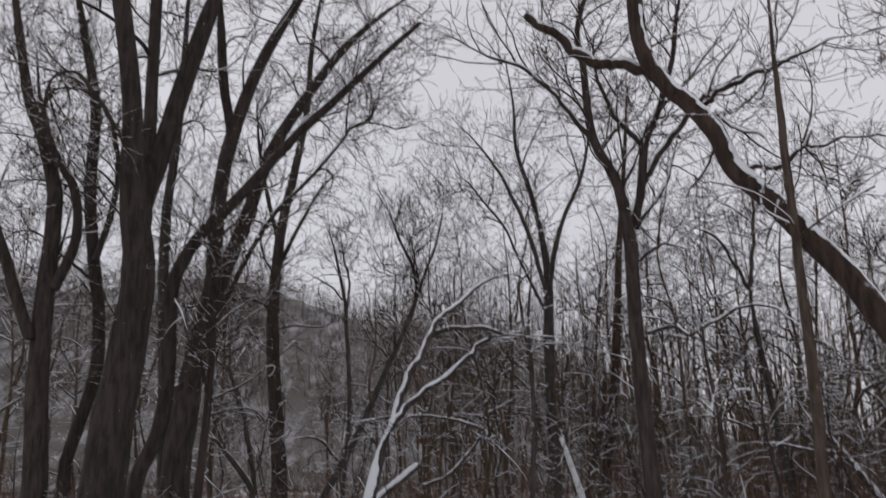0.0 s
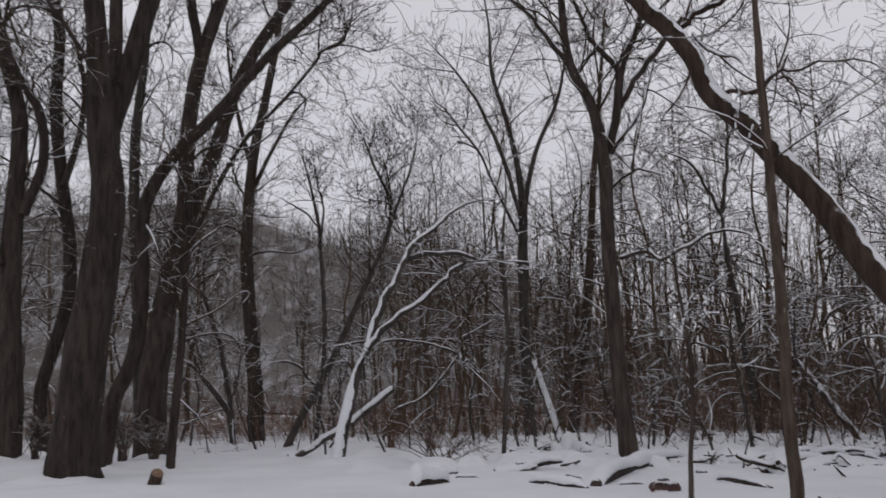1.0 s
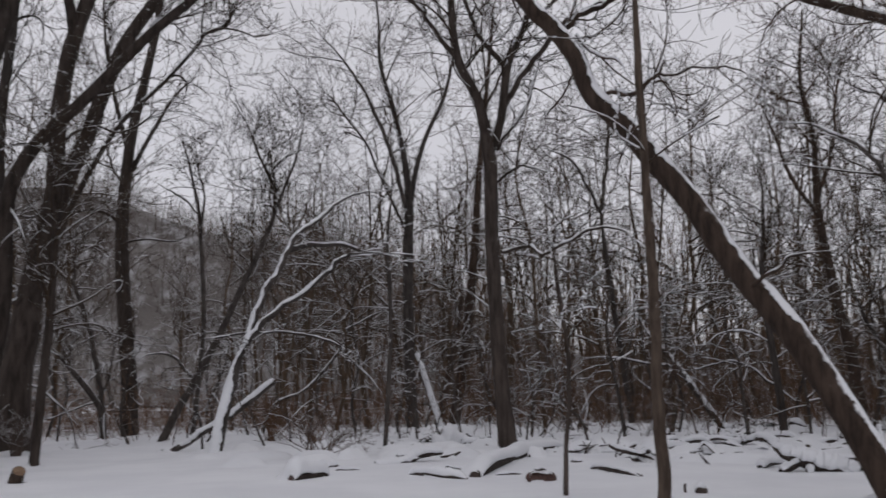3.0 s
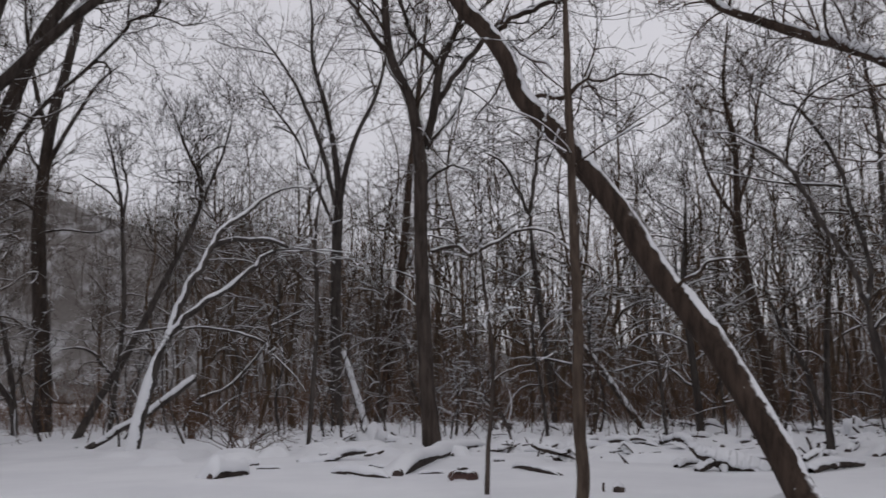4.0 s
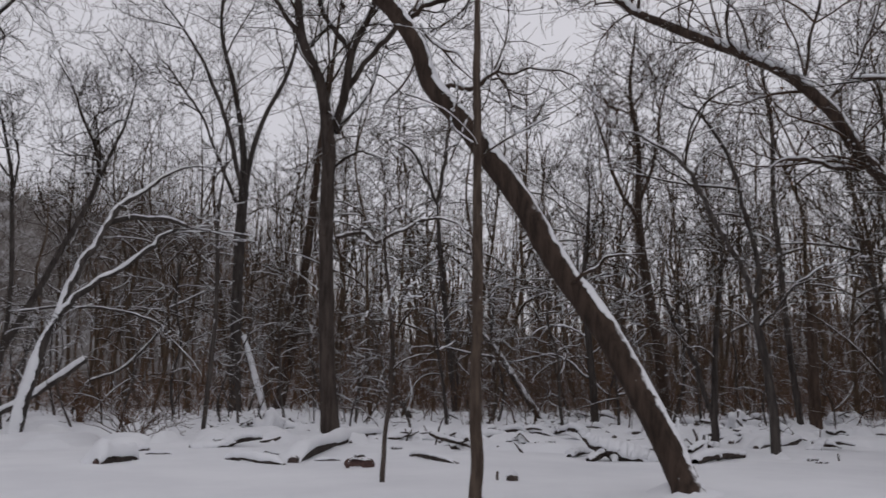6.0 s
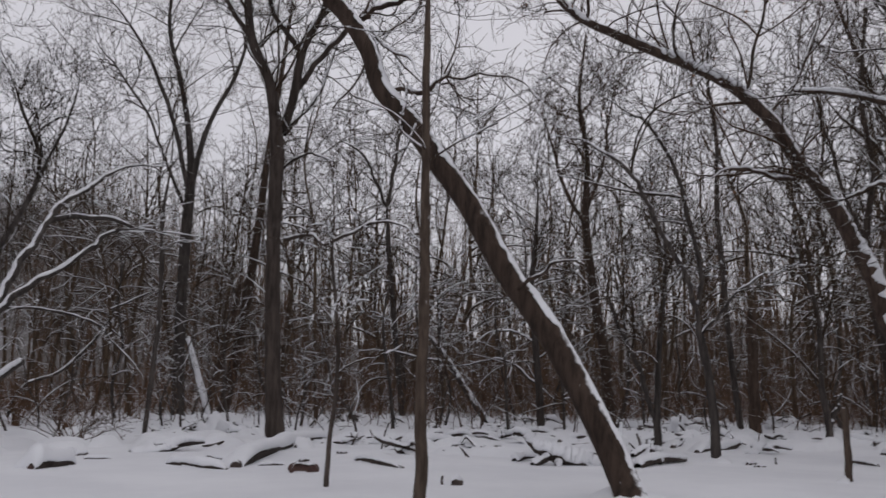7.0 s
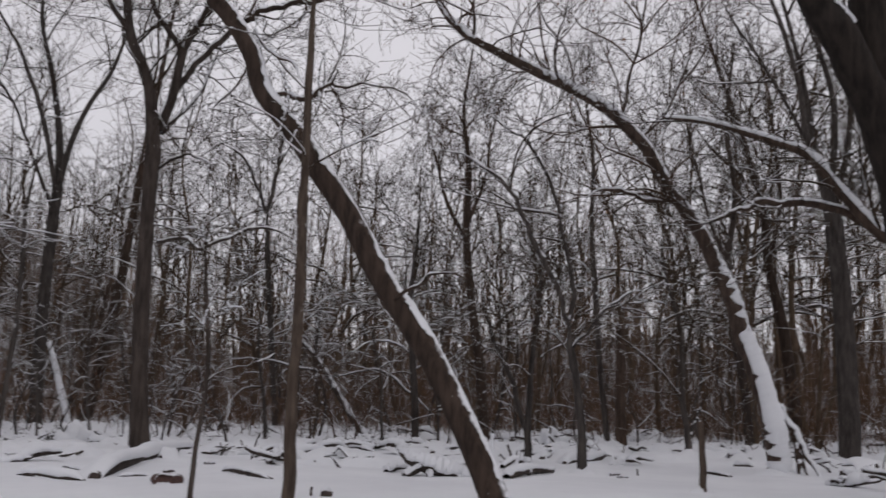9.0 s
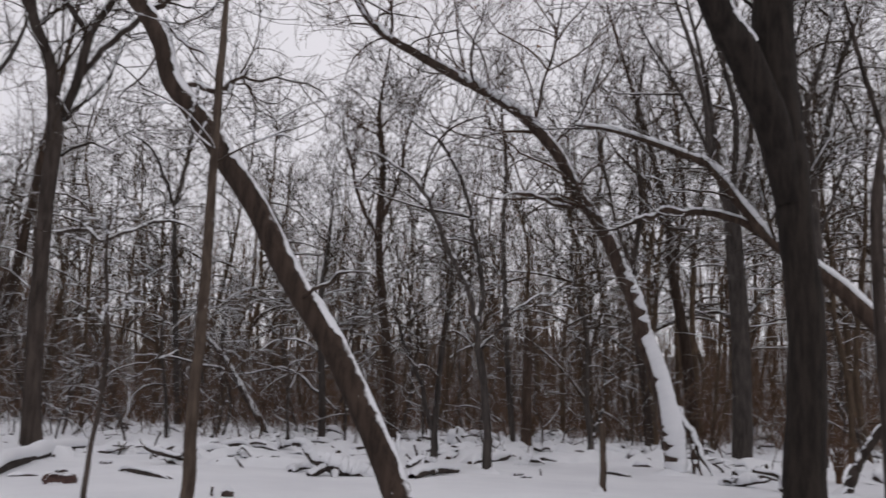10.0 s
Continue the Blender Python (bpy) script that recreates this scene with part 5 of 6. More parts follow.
def understory_tree(seed):
    """Mesh data of a small tree with long level branches that carry snow."""
    rng = np.random.default_rng(seed)
    tall = 6.0
    bend = rng.normal(0, 0.22, (6, 2)).cumsum(axis=0)
    rows = [(bend[i, 0] * (i > 0), bend[i, 1] * (i > 0), tall * i / 5 - 0.2 * (i == 0), 0.062 * (1 - 0.16 * i)) for i in range(6)]
    c = glide(rows, 16)
    P, R = c[None, :, :3], c[None, :, 3]
    P1, R1 = spawn(P, R, 3.2, (1.4, 3.8), 74, 0.04, rng, 13, 0.12, wiggle=0.32, slim=0.0075, limit=10)
    P1[:, :, 2] -= 0.3 * np.linspace(0, 1, 13) ** 2 * rng.uniform(0, 1.2, (len(P1), 1))
    P2, R2 = spawn(P1, R1, 2.2, (0.5, 1.7), 55, 0.0, rng, 6, 0.15, wiggle=0.36, slim=0.009, limit=26, least=0.006)
    P3, R3 = spawn(P2, R2, 3.2, (0.25, 0.8), 50, 0.03, rng, 4, 0.12, wiggle=0.38, limit=60, least=0.005)
    crown_me = mesh_from("crown", *merge([tubes(P1, R1, 4), tubes(P2, R2, 3), tubes(P3, R3, 3)]), TWIG)
    ridges = []
    for P_, R_ in ((P1, R1), (P2[:10], R2[:10])):
        k = lying_snow(P_, R_, rng, (0.4, 0.7), 0.020, 0.6)
        ridges.append(tubes(k[0], k[1], 3))
    ridges.append(snow_lumps(P2, rng, 36, (0.012, 0.035)))
    return mesh_from("trunk", *tubes(P, R, 6, 0.03, rng), BARK_GREY), crown_me, mesh_from("snow_cover", *merge(ridges), SNOW)


SMALL = [understory_tree(60 + i) for i in range(8)]
count = 0
tries = 0
while count < 88 and tries < 9000:
    tries += 1
    az, r = rng.uniform(-30, 64), math.sqrt(rng.uniform(30 ** 2, 48 ** 2))
    x, y = r * math.sin(radians(az)), r * math.cos(radians(az))
    if count >= 66:
        az, r = rng.uniform(-7, 26), rng.uniform(29, 37)
        x, y = r * math.sin(radians(az)), r * math.cos(radians(az))
    elif r < 34 and (az < 3 or rng.random() < 0.4):
        continue
    if min(math.hypot(x - a, y - b) for a, b in clear + placed) < 1.2:
        continue
    placed.append((x, y))
    count += 1
    stand("understory_tree", "small bare tree with long level branches carrying snow", "small trees along the wood", SMALL[count % 8], x, y, rng.uniform(3.5, 8.0) if count < 66 else rng.uniform(2.5, 4.5), 6.0, rng, 0.09 if count < 66 else 0.3)


def far_woods(name, label, seed, count, spread, tall_of, detail, material, lean=0.06):
    """Many small far trees as one mesh, made stroke by stroke for all of them at once."""
    rng = np.random.default_rng(seed)
    spots = np.array([(*spread(rng), 0.0) for _ in range(count)])
    tall = np.array([tall_of(a, r, rng) for a, r, _ in spots])
    x, y = spots[:, 1] * np.sin(np.radians(spots[:, 0])), spots[:, 1] * np.cos(np.radians(spots[:, 0]))
    z = land(x, y)
    n = 6
    t = np.linspace(0, 1, n)
    tilt = rng.normal(0, lean, (count, 2))
    wob = rng.normal(0, 0.017, (count, n, 2)) * (t > 0)[None, :, None]
    P = np.stack([x[:, None] + tall[:, None] * (tilt[:, :1] * t + wob[..., 0]), y[:, None] + tall[:, None] * (tilt[:, 1:] * t + wob[..., 1]),
                  z[:, None] - 0.3 + tall[:, None] * t], axis=-1)
    R = (tall * rng.uniform(0.004, 0.0085, count))[:, None] * (1 - 0.93 * t)
    chunks = [tubes(P, R, 4)]
    P1, R1 = spawn(P, R, detail[0], (1.6, 4.2), 52, 0.14, rng, 4, 0.22, slim=0.011, wiggle=0.32, limit=99999)
    chunks.append(tubes(P1, np.maximum(R1, 0.014), 3))
    P2, R2 = spawn(P1, R1, detail[1], (0.8, 2.0), 50, 0.10, rng, 2, 0.2, slim=0.011, limit=99999)
    chunks.append(tubes(P2, np.maximum(R2, 0.010), 3))
    tagged(new(name, mesh_from(name, *merge(chunks), material)), label, "woods", kind="stuff")


far_woods("far_woods", "dense bare winter woods in the distance", 21, 780, lambda g: (g.uniform(-2, 80), math.sqrt(g.uniform(72 ** 2, 125 ** 2))),
          lambda az, r, g: min(r * math.tan(radians(canopy(az) * g.uniform(0.25, 0.85))), 23), (0.9, 0.8), THICKET, 0.10)
# deep and hill trees wear the bark with haze put into its colour
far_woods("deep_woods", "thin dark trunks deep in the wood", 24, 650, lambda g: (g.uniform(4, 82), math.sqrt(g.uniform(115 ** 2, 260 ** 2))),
          lambda az, r, g: g.uniform(8, 24), (0.35, 0.3), HAZED, 0.08)
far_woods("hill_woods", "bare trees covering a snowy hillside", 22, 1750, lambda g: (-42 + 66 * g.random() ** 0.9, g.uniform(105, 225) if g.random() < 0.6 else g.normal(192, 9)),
          lambda az, r, g: g.uniform(6, 12) if r < 165 else g.uniform(3.5, 8.0), (1.0, 0.15), HAZED, 0.12)


# added out of view: these trees block sky light from the clearing's snow
far_woods("woods_behind", "unseen bare woods added behind the camera to dim the snow", 26, 130, lambda g: (g.uniform(84, 316), math.sqrt(g.uniform(16 ** 2, 60 ** 2))),
          lambda az, r, g: g.uniform(13, 22), (1.0, 0.9), BARK_WOOD, 0.06)


def brush_belt(name, label, seed, count, near, far, low, high, az0, az1, material, shoots=(1.5, 1.6), lean=0.32, least=0.005):
    """Thin leaning stems and saplings along the edge of the wood."""
    rng = np.random.default_rng(seed)
    az, r = np.radians(rng.uniform(az0, az1, count)), np.sqrt(rng.uniform(near ** 2, far ** 2, count))
    x, y = r * np.sin(az), r * np.cos(az)
    h = rng.uniform(low, high, count) * rng.uniform(0.5, 1, count)
    d = unit(np.stack([rng.normal(0, lean, count), rng.normal(0, lean, count), np.ones(count)], axis=-1))
    n = 5
    pts = [np.stack([x, y, land(x, y) - 0.1], axis=-1)]
    for _ in range(n - 1):
        d = unit(d + rng.normal(0, 0.13, d.shape))
        pts.append(pts[-1] + d * (h / (n - 1))[:, None])
    P = np.stack(pts, axis=1)
    R = np.maximum((h * 0.0065)[:, None] * np.linspace(1, 0.25, n), least)
    chunks = [tubes(P, R, 4)]
    P1, R1 = spawn(P, R, shoots[0], (0.4, 1.5), 55, 0.0, rng, 3, 0.12, wiggle=0.22, limit=99999)
    chunks.append(tubes(P1, np.maximum(R1, least * 1.1), 3))
    P2, R2 = spawn(P1, R1, shoots[1], (0.2, 0.7), 45, 0.0, rng, 2, 0.2, limit=99999)
    chunks.append(tubes(P2, np.maximum(R2, 0.005), 3))
    tagged(new(name, mesh_from(name, *merge(chunks), material)), label, "brush", kind="stuff")


brush_belt("undergrowth", "tangle of reddish brown bare brush along the wood's edge", 31, 2300, 37, 70, 1.0, 4.6, -34, 78, BRUSH, (2.2, 1.3), 0.42)
brush_belt("reddish_brush", "reddish brown twiggy saplings standing before the wood", 38, 170, 30, 42, 1.8, 5.5, 14, 56, TWIG_RED, (2.6, 1.8), 0.26, 0.0045)
brush_belt("thicket", "dense dark brown thicket of young stems in the wood", 36, 560, 40, 70, 3.0, 9.0, 40, 80, THICKET, (1.8, 1.6), 0.3)
brush_belt("sapling_stand", "slender brown saplings crowded deep in the wood", 39, 330, 46, 74, 4.0, 10.5, 10, 40, THICKET, (1.6, 1.4), 0.2)
brush_belt("low_brush", "low brown brush and dead weeds on the floor of the wood", 33, 1700, 42, 60, 0.5, 2.0, -34, 80, BRUSH, (1.3, 0.0))
# both crest belts use the haze-paled bark too
brush_belt("crest_brush", "scrub along the top of a low wooded rise", 35, 1900, 150, 205, 2.5, 11.0, 4, 84, HAZED, (0.7, 0.0), 0.26, 0.012)
brush_belt("ridge_brush", "scrub and treetops along the hill's crest, paled by painted haze", 37, 2300, 165, 202, 2.5, 7.0, -40, 16, HAZED, (0.9, 0.0), 0.28, 0.02)
brush_belt("snowy_saplings", "thin bare saplings with snow on their branches", 32, 110, 32, 60, 1.5, 6.0, -34, 78, TWIG_SNOWY, (1.5, 1.6))


# ---- fallen wood, heaps and shrubs in the clearing ----
def fallen_log(a, b, radius, label, cap=1.0, end=None, tilt=0.0, bark=None):
    """A log half sunk in the snow from a to b, under a smooth cushion of snow that leaves its lower side open and slopes away behind it."""
    rng = np.random.default_rng(int(abs(a[0] * 131 + a[1] * 977)))
    mid = ((a[0] + b[0]) / 2, (a[1] + b[1]) / 2)
    rest = float(land(*mid))
    root = thing("fallen_log", (mid[0], mid[1], rest), label, "log", "fallen logs in the clearing")
    n = 20
    t = np.linspace(-0.5, 0.5, n)
    run = np.array([b[0] - a[0], b[1] - a[1], 0.0])
    length = float(np.linalg.norm(run))
    side = np.array([-run[1], run[0], 0]) / length
    if side[0] * mid[0] + side[1] * mid[1] < 0:
        side = -side
    bow = 0.025 * length * np.sin(3.5 * t + rng.uniform(0, 6))
    P = run * t[:, None] + side * bow[:, None]
    P[:, 2] = land(P[:, 0] + mid[0], P[:, 1] + mid[1]) - rest + radius * 0.42 + tilt * (0.5 - t)
    R = radius * (1.06 - 0.24 * (t + 0.5)) * (1 + 0.03 * rng.normal(0, 1, n)) * np.interp(t, [-0.5, -0.43, 0.4, 0.5], [0.7, 1, 1, 0.5])
    P[:, 2] -= radius * 0.4 * np.abs(2 * t) ** 6
    bole = part("trunk", mesh_from("trunk", *tubes(P[None], R[None], 12, 0.03, rng), bark or BARK_OLD), root)
    along = run / length
    for s, k in ((-1, 0), (1, -1)):
        Q = np.stack([P[k] - s * along * 0.01, P[k] + s * along * radius * 0.2, P[k] + s * along * radius * 0.22])
        part("broken_end", mesh_from("broken_end", *tubes(Q[None], np.array([[R[k], R[k] * 0.92, 0.004]]), 12, 0.06, rng), end or WOOD_OLD), bole, "weathered broken end of the log")

    def gentle(k, size):
        return size * np.convolve(rng.normal(0, 1, m + k - 1), np.ones(k) / math.sqrt(k), "valid")

    # cushion: from the lip on the open side over the top and down behind to the ground
    m = 34
    over = min((0.5 + 0.25 * cap) * radius / length, 0.3)
    u = np.linspace(-0.5 - over, 0.5 + over, m)
    fade = np.sqrt(np.clip(1 - np.abs(u / u[-1]) ** 6, 0, 1))[:, None]
    base = np.stack([np.interp(u, t, P[:, k]) for k in range(3)], axis=-1)
    rr = np.interp(u, t, R)[:, None]
    top = (0.6 * cap * (1 + np.clip(gentle(9, 0.22), -0.4, 0.5)))[:, None]
    lip = np.clip((0.95 if cap < 0.6 else 0.6 if cap < 1.0 else 0.42) + gentle(9, 0.25), -0.4, 0.9)[:, None]
    across = np.array([-0.7, -1.02, -1.16, -1.2, -1.12, -0.85, -0.4, 0.2, 0.9, 1.7, 2.7, 4.0, 5.2])[None] * (1 + 0.04 * cap)
    grow = np.array([0, 0, 0.16, 0.38, 0.62, 0.84, 0.97, 1.0, 0.93, 0.72, 0.42, 0.12, 0])[None]
    crest = 0.92 + top
    foot = np.array([0, 0.02, 0, 0, 0, 0, 0, 0, -0.05, -0.12, -0.25, -0.5, -0.9])[None]
    front = (np.arange(13) < 7)[None]
    h = np.where(front, lip + (crest - lip) * grow, crest * grow) + foot
    h = h * fade - 0.75 * (1 - fade)
    back = across * np.where(across > 0, 0.5 + 0.5 * fade, 1) * (1 + gentle(9, 0.10)[:, None] * (across > 1))
    v = base[:, None] + side * (back * rr)[..., None] + np.array([0, 0, 1.0]) * (h * rr)[..., None]
    i = np.arange(m * 13).reshape(m, 13)
    q = np.stack([i[:-1, :-1], i[1:, :-1], i[1:, 1:], i[:-1, 1:]], axis=-1).reshape(-1, 4)
    part("snow_cap", mesh_from("snow_cap", v.reshape(-1, 3), q, SNOW), root, "smooth rounded cushion of snow on the log")
    # drift against the open side, high and low by turns
    hf = np.clip(-0.62 + gentle(9, 0.32), -0.8, 0.5)[:, None]
    across = np.array([0.1, -0.5, -1.0, -1.7, -2.7, -4.0])[None]
    h = np.concatenate([hf, hf, hf * 0.9 - 0.05, hf * 0.4 - 0.35, -0.52 + 0.05 * hf, -0.75 + 0 * hf], axis=1)
    h = h * fade - 0.8 * (1 - fade)
    v = base[:, None] + side * (across * rr)[..., None] + np.array([0, 0, 1.0]) * (h * rr)[..., None]
    i = np.arange(m * 6).reshape(m, 6)
    q = np.stack([i[:-1, :-1], i[:-1, 1:], i[1:, 1:], i[1:, :-1]], axis=-1).reshape(-1, 4)
    part("snow_drift", mesh_from("snow_drift", v.reshape(-1, 3), q, SNOW), root, "low drift of snow against the log")
    return root


def dead_branch(at, rows, label):
    """A bare broken branch sticking out of the snow."""
    rng = np.random.default_rng(int(abs(at[0] * 517 + at[1] * 91)))
    root = thing("dead_branch", (at[0], at[1], float(land(*at))), label, "branch", "dead branches in the clearing")
    s = glide(rows, 9)
    s[:, :3] += rng.normal(0, 0.15, (9, 3)) * s[:, 3:]
    part("stem", mesh_from("stem", *tubes(s[None, :, :3], s[None, :, 3], 7, 0.06, rng), BARK_OLD), root)
    k = lying_snow(s[None, :, :3], s[None, :, 3], rng, (0.5, 0.8), 0.012, 0.3)
    part("snow_cap", mesh_from("snow_cap", *tubes(k[0], k[1], 6), SNOW), root, "thin line of snow on the branch")
    return root


def brush_heap(at, wide, high, label, seed):
    """A heap of dead branches under a lumpy blanket of snow."""
    rng = np.random.default_rng(seed)
    root = thing("brush_heap", (at[0], at[1], float(land(*at))), label, "brush heap", "heaps of branches in the clearing")
    bm = bmesh.new()
    bmesh.ops.create_icosphere(bm, subdivisions=4, radius=1)
    off = Vector((seed * 3.1, seed * 1.7, 0))
    for v in bm.verts:
        k = 1 + 0.55 * noise.noise(v.co * 1.6 + off) + 0.32 * noise.noise(v.co * 3.7 + off) + 0.16 * noise.noise(v.co * 8.0 + off)
        v.co = Vector((v.co.x * wide * k, v.co.y * wide * 0.8 * k, max(v.co.z, -0.2) * high * (0.45 + 0.4 * k)))
    me = bpy.data.meshes.new("snow_blanket")
    bm.to_mesh(me)
    bm.free()
    me.polygons.foreach_set("use_smooth", np.full(len(me.polygons), True))
    me.materials.append(SNOW)
    part("snow_blanket", me, root, "lumpy blanket of snow")
    for i in range(9):
        a, u = rng.uniform(0, 6.28), rng.uniform(0.3, 0.9)
        c = np.array([math.cos(a) * wide * u, math.sin(a) * wide * 0.8 * u, high * (0.25 + 0.6 * (1 - u))])
        d = unit(np.array([rng.normal(), rng.normal() * 0.6, rng.normal() * 0.35]))
        L = wide * rng.uniform(0.8, 2.0)
        rows = [(*(c - d * L / 2), 0.035), (*(c + rng.normal(0, 0.08, 3)), 0.03), (*(c + d * L / 2), 0.012)]
        s = glide(rows, 9)
        part("branch", mesh_from("branch", *tubes(s[None, :, :3], s[None, :, 3], 7, 0.05, rng), BARK_OLD), root)
    return root


def branched_log(at, strands, label, seed):
    """A fallen crown or trunk: several crooked boughs from bends (x, y, z, radius), each with snow along its top."""
    rng = np.random.default_rng(seed)
    root = thing("branched_log", (at[0], at[1], float(land(*at))), label, "log", "fallen logs in the clearing")
    for i, rows in enumerate(strands):
        s = glide(rows, 12 * len(rows))
        s[:, :3] += rng.normal(0, 0.03, (len(s), 3)) * s[:, 3:]
        bough = part("trunk" if i == 0 else "bough", mesh_from("bough", *tubes(s[None, :, :3], s[None, :, 3], 10, 0.05, rng), BARK_OLD), root)
        away = unit(np.array([at[0], at[1], 0.0]))
        crust = clinging_snow(s[:, :3], s[:, 3], rng, tuple(np.array([0, 0, 1.0]) - 0.45 * away), ((-1, 78 if i == 0 else 62), (2, 70 if i == 0 else 55)), 0.07 if i == 0 else 0.03, 0.2, -0.3)
        part("snow_cap", mesh_from("snow_cap", *crust, SNOW), bough, "rounded snow along the bough")
    return root


def shrub(at, wide, high, label, material, seed):
    """A leafless shrub: a clump of thin stems that part and bend outward."""
    rng = np.random.default_rng(seed)
    root = thing("shrub", (at[0], at[1], float(land(*at))), label, "shrub", "bare shrubs in the clearing")
    m = 24
    a = rng.uniform(0, 6.28, m)
    out = rng.uniform(0.2, 1.0, m)
    t = np.linspace(0, 1, 7)
    h = high * rng.uniform(0.6, 1.0, m) * (1.1 - 0.4 * out)
    P = np.stack([np.cos(a)[:, None] * wide * out[:, None] * t ** 1.2, np.sin(a)[:, None] * wide * out[:, None] * t ** 1.2, h[:, None] * t ** 0.85 - 0.08 * (t == 0)], axis=-1)
    P[:, :, :2] += rng.normal(0, 0.13 * wide, (m, 1, 2))
    P[:, 1:] += rng.normal(0, 0.025, (m, 6, 3))
    R = (high * rng.uniform(0.009, 0.019, m))[:, None] * (1 - 0.75 * t)
    P1, R1 = spawn(P, R, 3.5, (high * 0.25, high * 0.6), 42, 0.06, rng, 4, 0.2, limit=170)
    P2, R2 = spawn(P1, R1, 4.5, (high * 0.12, high * 0.3), 42, 0.06, rng, 3, 0.2, limit=300)
    tagged(part("stem_clump", mesh_from("stem_clump", *merge([tubes(P, R, 5), tubes(P1, np.maximum(R1, 0.003), 3), tubes(P2, np.maximum(R2, 0.003), 3)]), material), root), kind="stuff")
    return root


def sawn_block(at):
    """A short thick piece of sawn trunk tipped on its side, showing its pale face."""
    rng = np.random.default_rng(7)
    root = thing("sawn_block", (at[0], at[1], float(land(*at)) + 0.14), "short sawn log tipped over, its pale orange face showing", "log")
    d = unit(np.array([0.42, -0.62, 0.78]))
    P = np.stack([-d * 0.24, d * 0.02, d * 0.16])
    R = np.array([0.14, 0.135, 0.13])
    block = part("block", mesh_from("block", *tubes(P[None], R[None], 16, 0.05, rng), BARK_BROWN), root)
    Q = np.stack([d * 0.155, d * 0.168, d * 0.169])
    c = np.array([[[-0.12, 0.1, 0.02], [-0.08, 0.06, 0.12], [0.0, 0.03, 0.15], [0.08, 0.06, 0.06], [0.12, 0.1, -0.12]]])
    part("snow_cap", mesh_from("snow_cap", *tubes(c, np.array([[0.02, 0.07, 0.08, 0.08, 0.05]]), 10, 0.08, rng), SNOW), root, "lump of snow")
    part("sawn_face", mesh_from("sawn_face", *tubes(Q[None], np.array([[0.13, 0.12, 0.003]]), 16, 0.03, rng), WOOD_TORN), block, "pale orange sawn face")
    return root


def stump(at, radius, high):
    rng = np.random.default_rng(9)
    root = thing("stump", (at[0], at[1], float(land(*at))), "small dark stump poking out of the snow", "stump")
    P = np.array([[[0, 0, -0.2], [0.01, 0, high * 0.5], [0.02, 0.01, high], [0.02, 0.01, high + 0.01]]])
    part("bole", mesh_from("bole", *tubes(P, np.array([[radius * 1.1, radius, radius * 0.95, 0.004]]), 14, 0.06, rng), BARK_OLD), root)
    c = np.array([[[-radius, 0, high + 0.02], [0, 0, high + 0.05], [radius, 0, high + 0.02]]])
    part("snow_cap", mesh_from("snow_cap", *tubes(c, np.array([[0.02, radius * 0.8, 0.02]]), 10, 0.05, rng), SNOW), root, "cap of snow")
    return root


fallen_log((-0.10, 18.0), (0.62, 18.75), 0.105, "short log under a deep cushion of snow", 4.2, WOOD_RED, 0.0)
fallen_log((0.66, 20.65), (0.93, 20.72), 0.061, "dark log end beside a snow cushion", 1.6, WOOD_OLD, 0.0)
fallen_log((0.83, 19.69), (1.34, 19.67), 0.032, "thin log under a smooth sheet of snow", 2.5, WOOD_OLD, 0.0)
fallen_log((2.34, 18.77), (3.38, 17.77), 0.078, "slender log tapering under snow", 2.0, WOOD_OLD, 0.0)
fallen_log((3.38, 20.24), (3.67, 19.35), 0.033, "thin branch log in the snow", 1.4, WOOD_OLD, 0.0)
fallen_log((3.54, 18.11), (8.13, 26.85), 0.151, "large log buried under a thick ridge of snow", 1.7, WOOD_OLD, 0.0)
fallen_log((4.10, 18.33), (4.63, 18.30), 0.031, "thin log in front of a large one", 2.2, WOOD_OLD, 0.0)
fallen_log((4.38, 16.73), (4.86, 16.62), 0.13, "reddish rotten log lying in the snow", 0.1, WOOD_RED, 0.0, WOOD_RED)
fallen_log((5.10, 18.88), (5.33, 18.96), 0.045, "log end peeping out of the snow", 0.8, WOOD_OLD, 0.0)
fallen_log((6.31, 18.79), (6.60, 16.60), 0.073, "straight dark log with snow along its top", 0.8, WOOD_OLD, 0.0)
fallen_log((9.26, 25.24), (12.11, 29.40), 0.067, "slanting thin log under snow", 1.2, WOOD_OLD, 0.0)
fallen_log((6.57, 20.95), (6.84, 21.05), 0.050, "short dark log under snow", 1.2, WOOD_OLD, 0.0)
fallen_log((2.67, 26.40), (3.51, 26.38), 0.078, "dark log under snow at the wood's edge", 2.6, WOOD_OLD, 0.0)
fallen_log((3.55, 32.49), (4.11, 31.88), 0.053, "thin dark log under snow", 1.8, WOOD_OLD, 0.0)
fallen_log((16.33, 30.50), (17.10, 30.69), 0.068, "far dark log under snow", 1.8, WOOD_OLD, 0.0)
fallen_log((13.60, 31.51), (14.63, 32.61), 0.068, "far log in the snow", 1.4, WOOD_OLD, 0.0)
fallen_log((12.61, 26.59), (13.57, 27.69), 0.039, "small dark log under snow", 1.2, WOOD_OLD, 0.0)
fallen_log((11.34, 22.13), (11.90, 22.69), 0.041, "small log end in the snow", 1.2, WOOD_OLD, 0.0)
fallen_log((12.83, 20.05), (13.40, 20.07), 0.062, "level log behind the crooked one", 1.6, WOOD_OLD, 0.0)
fallen_log((12.73, 17.30), (14.01, 17.90), 0.086, "snowy log leaning on a heap", 1.0, WOOD_OLD, 0.0)
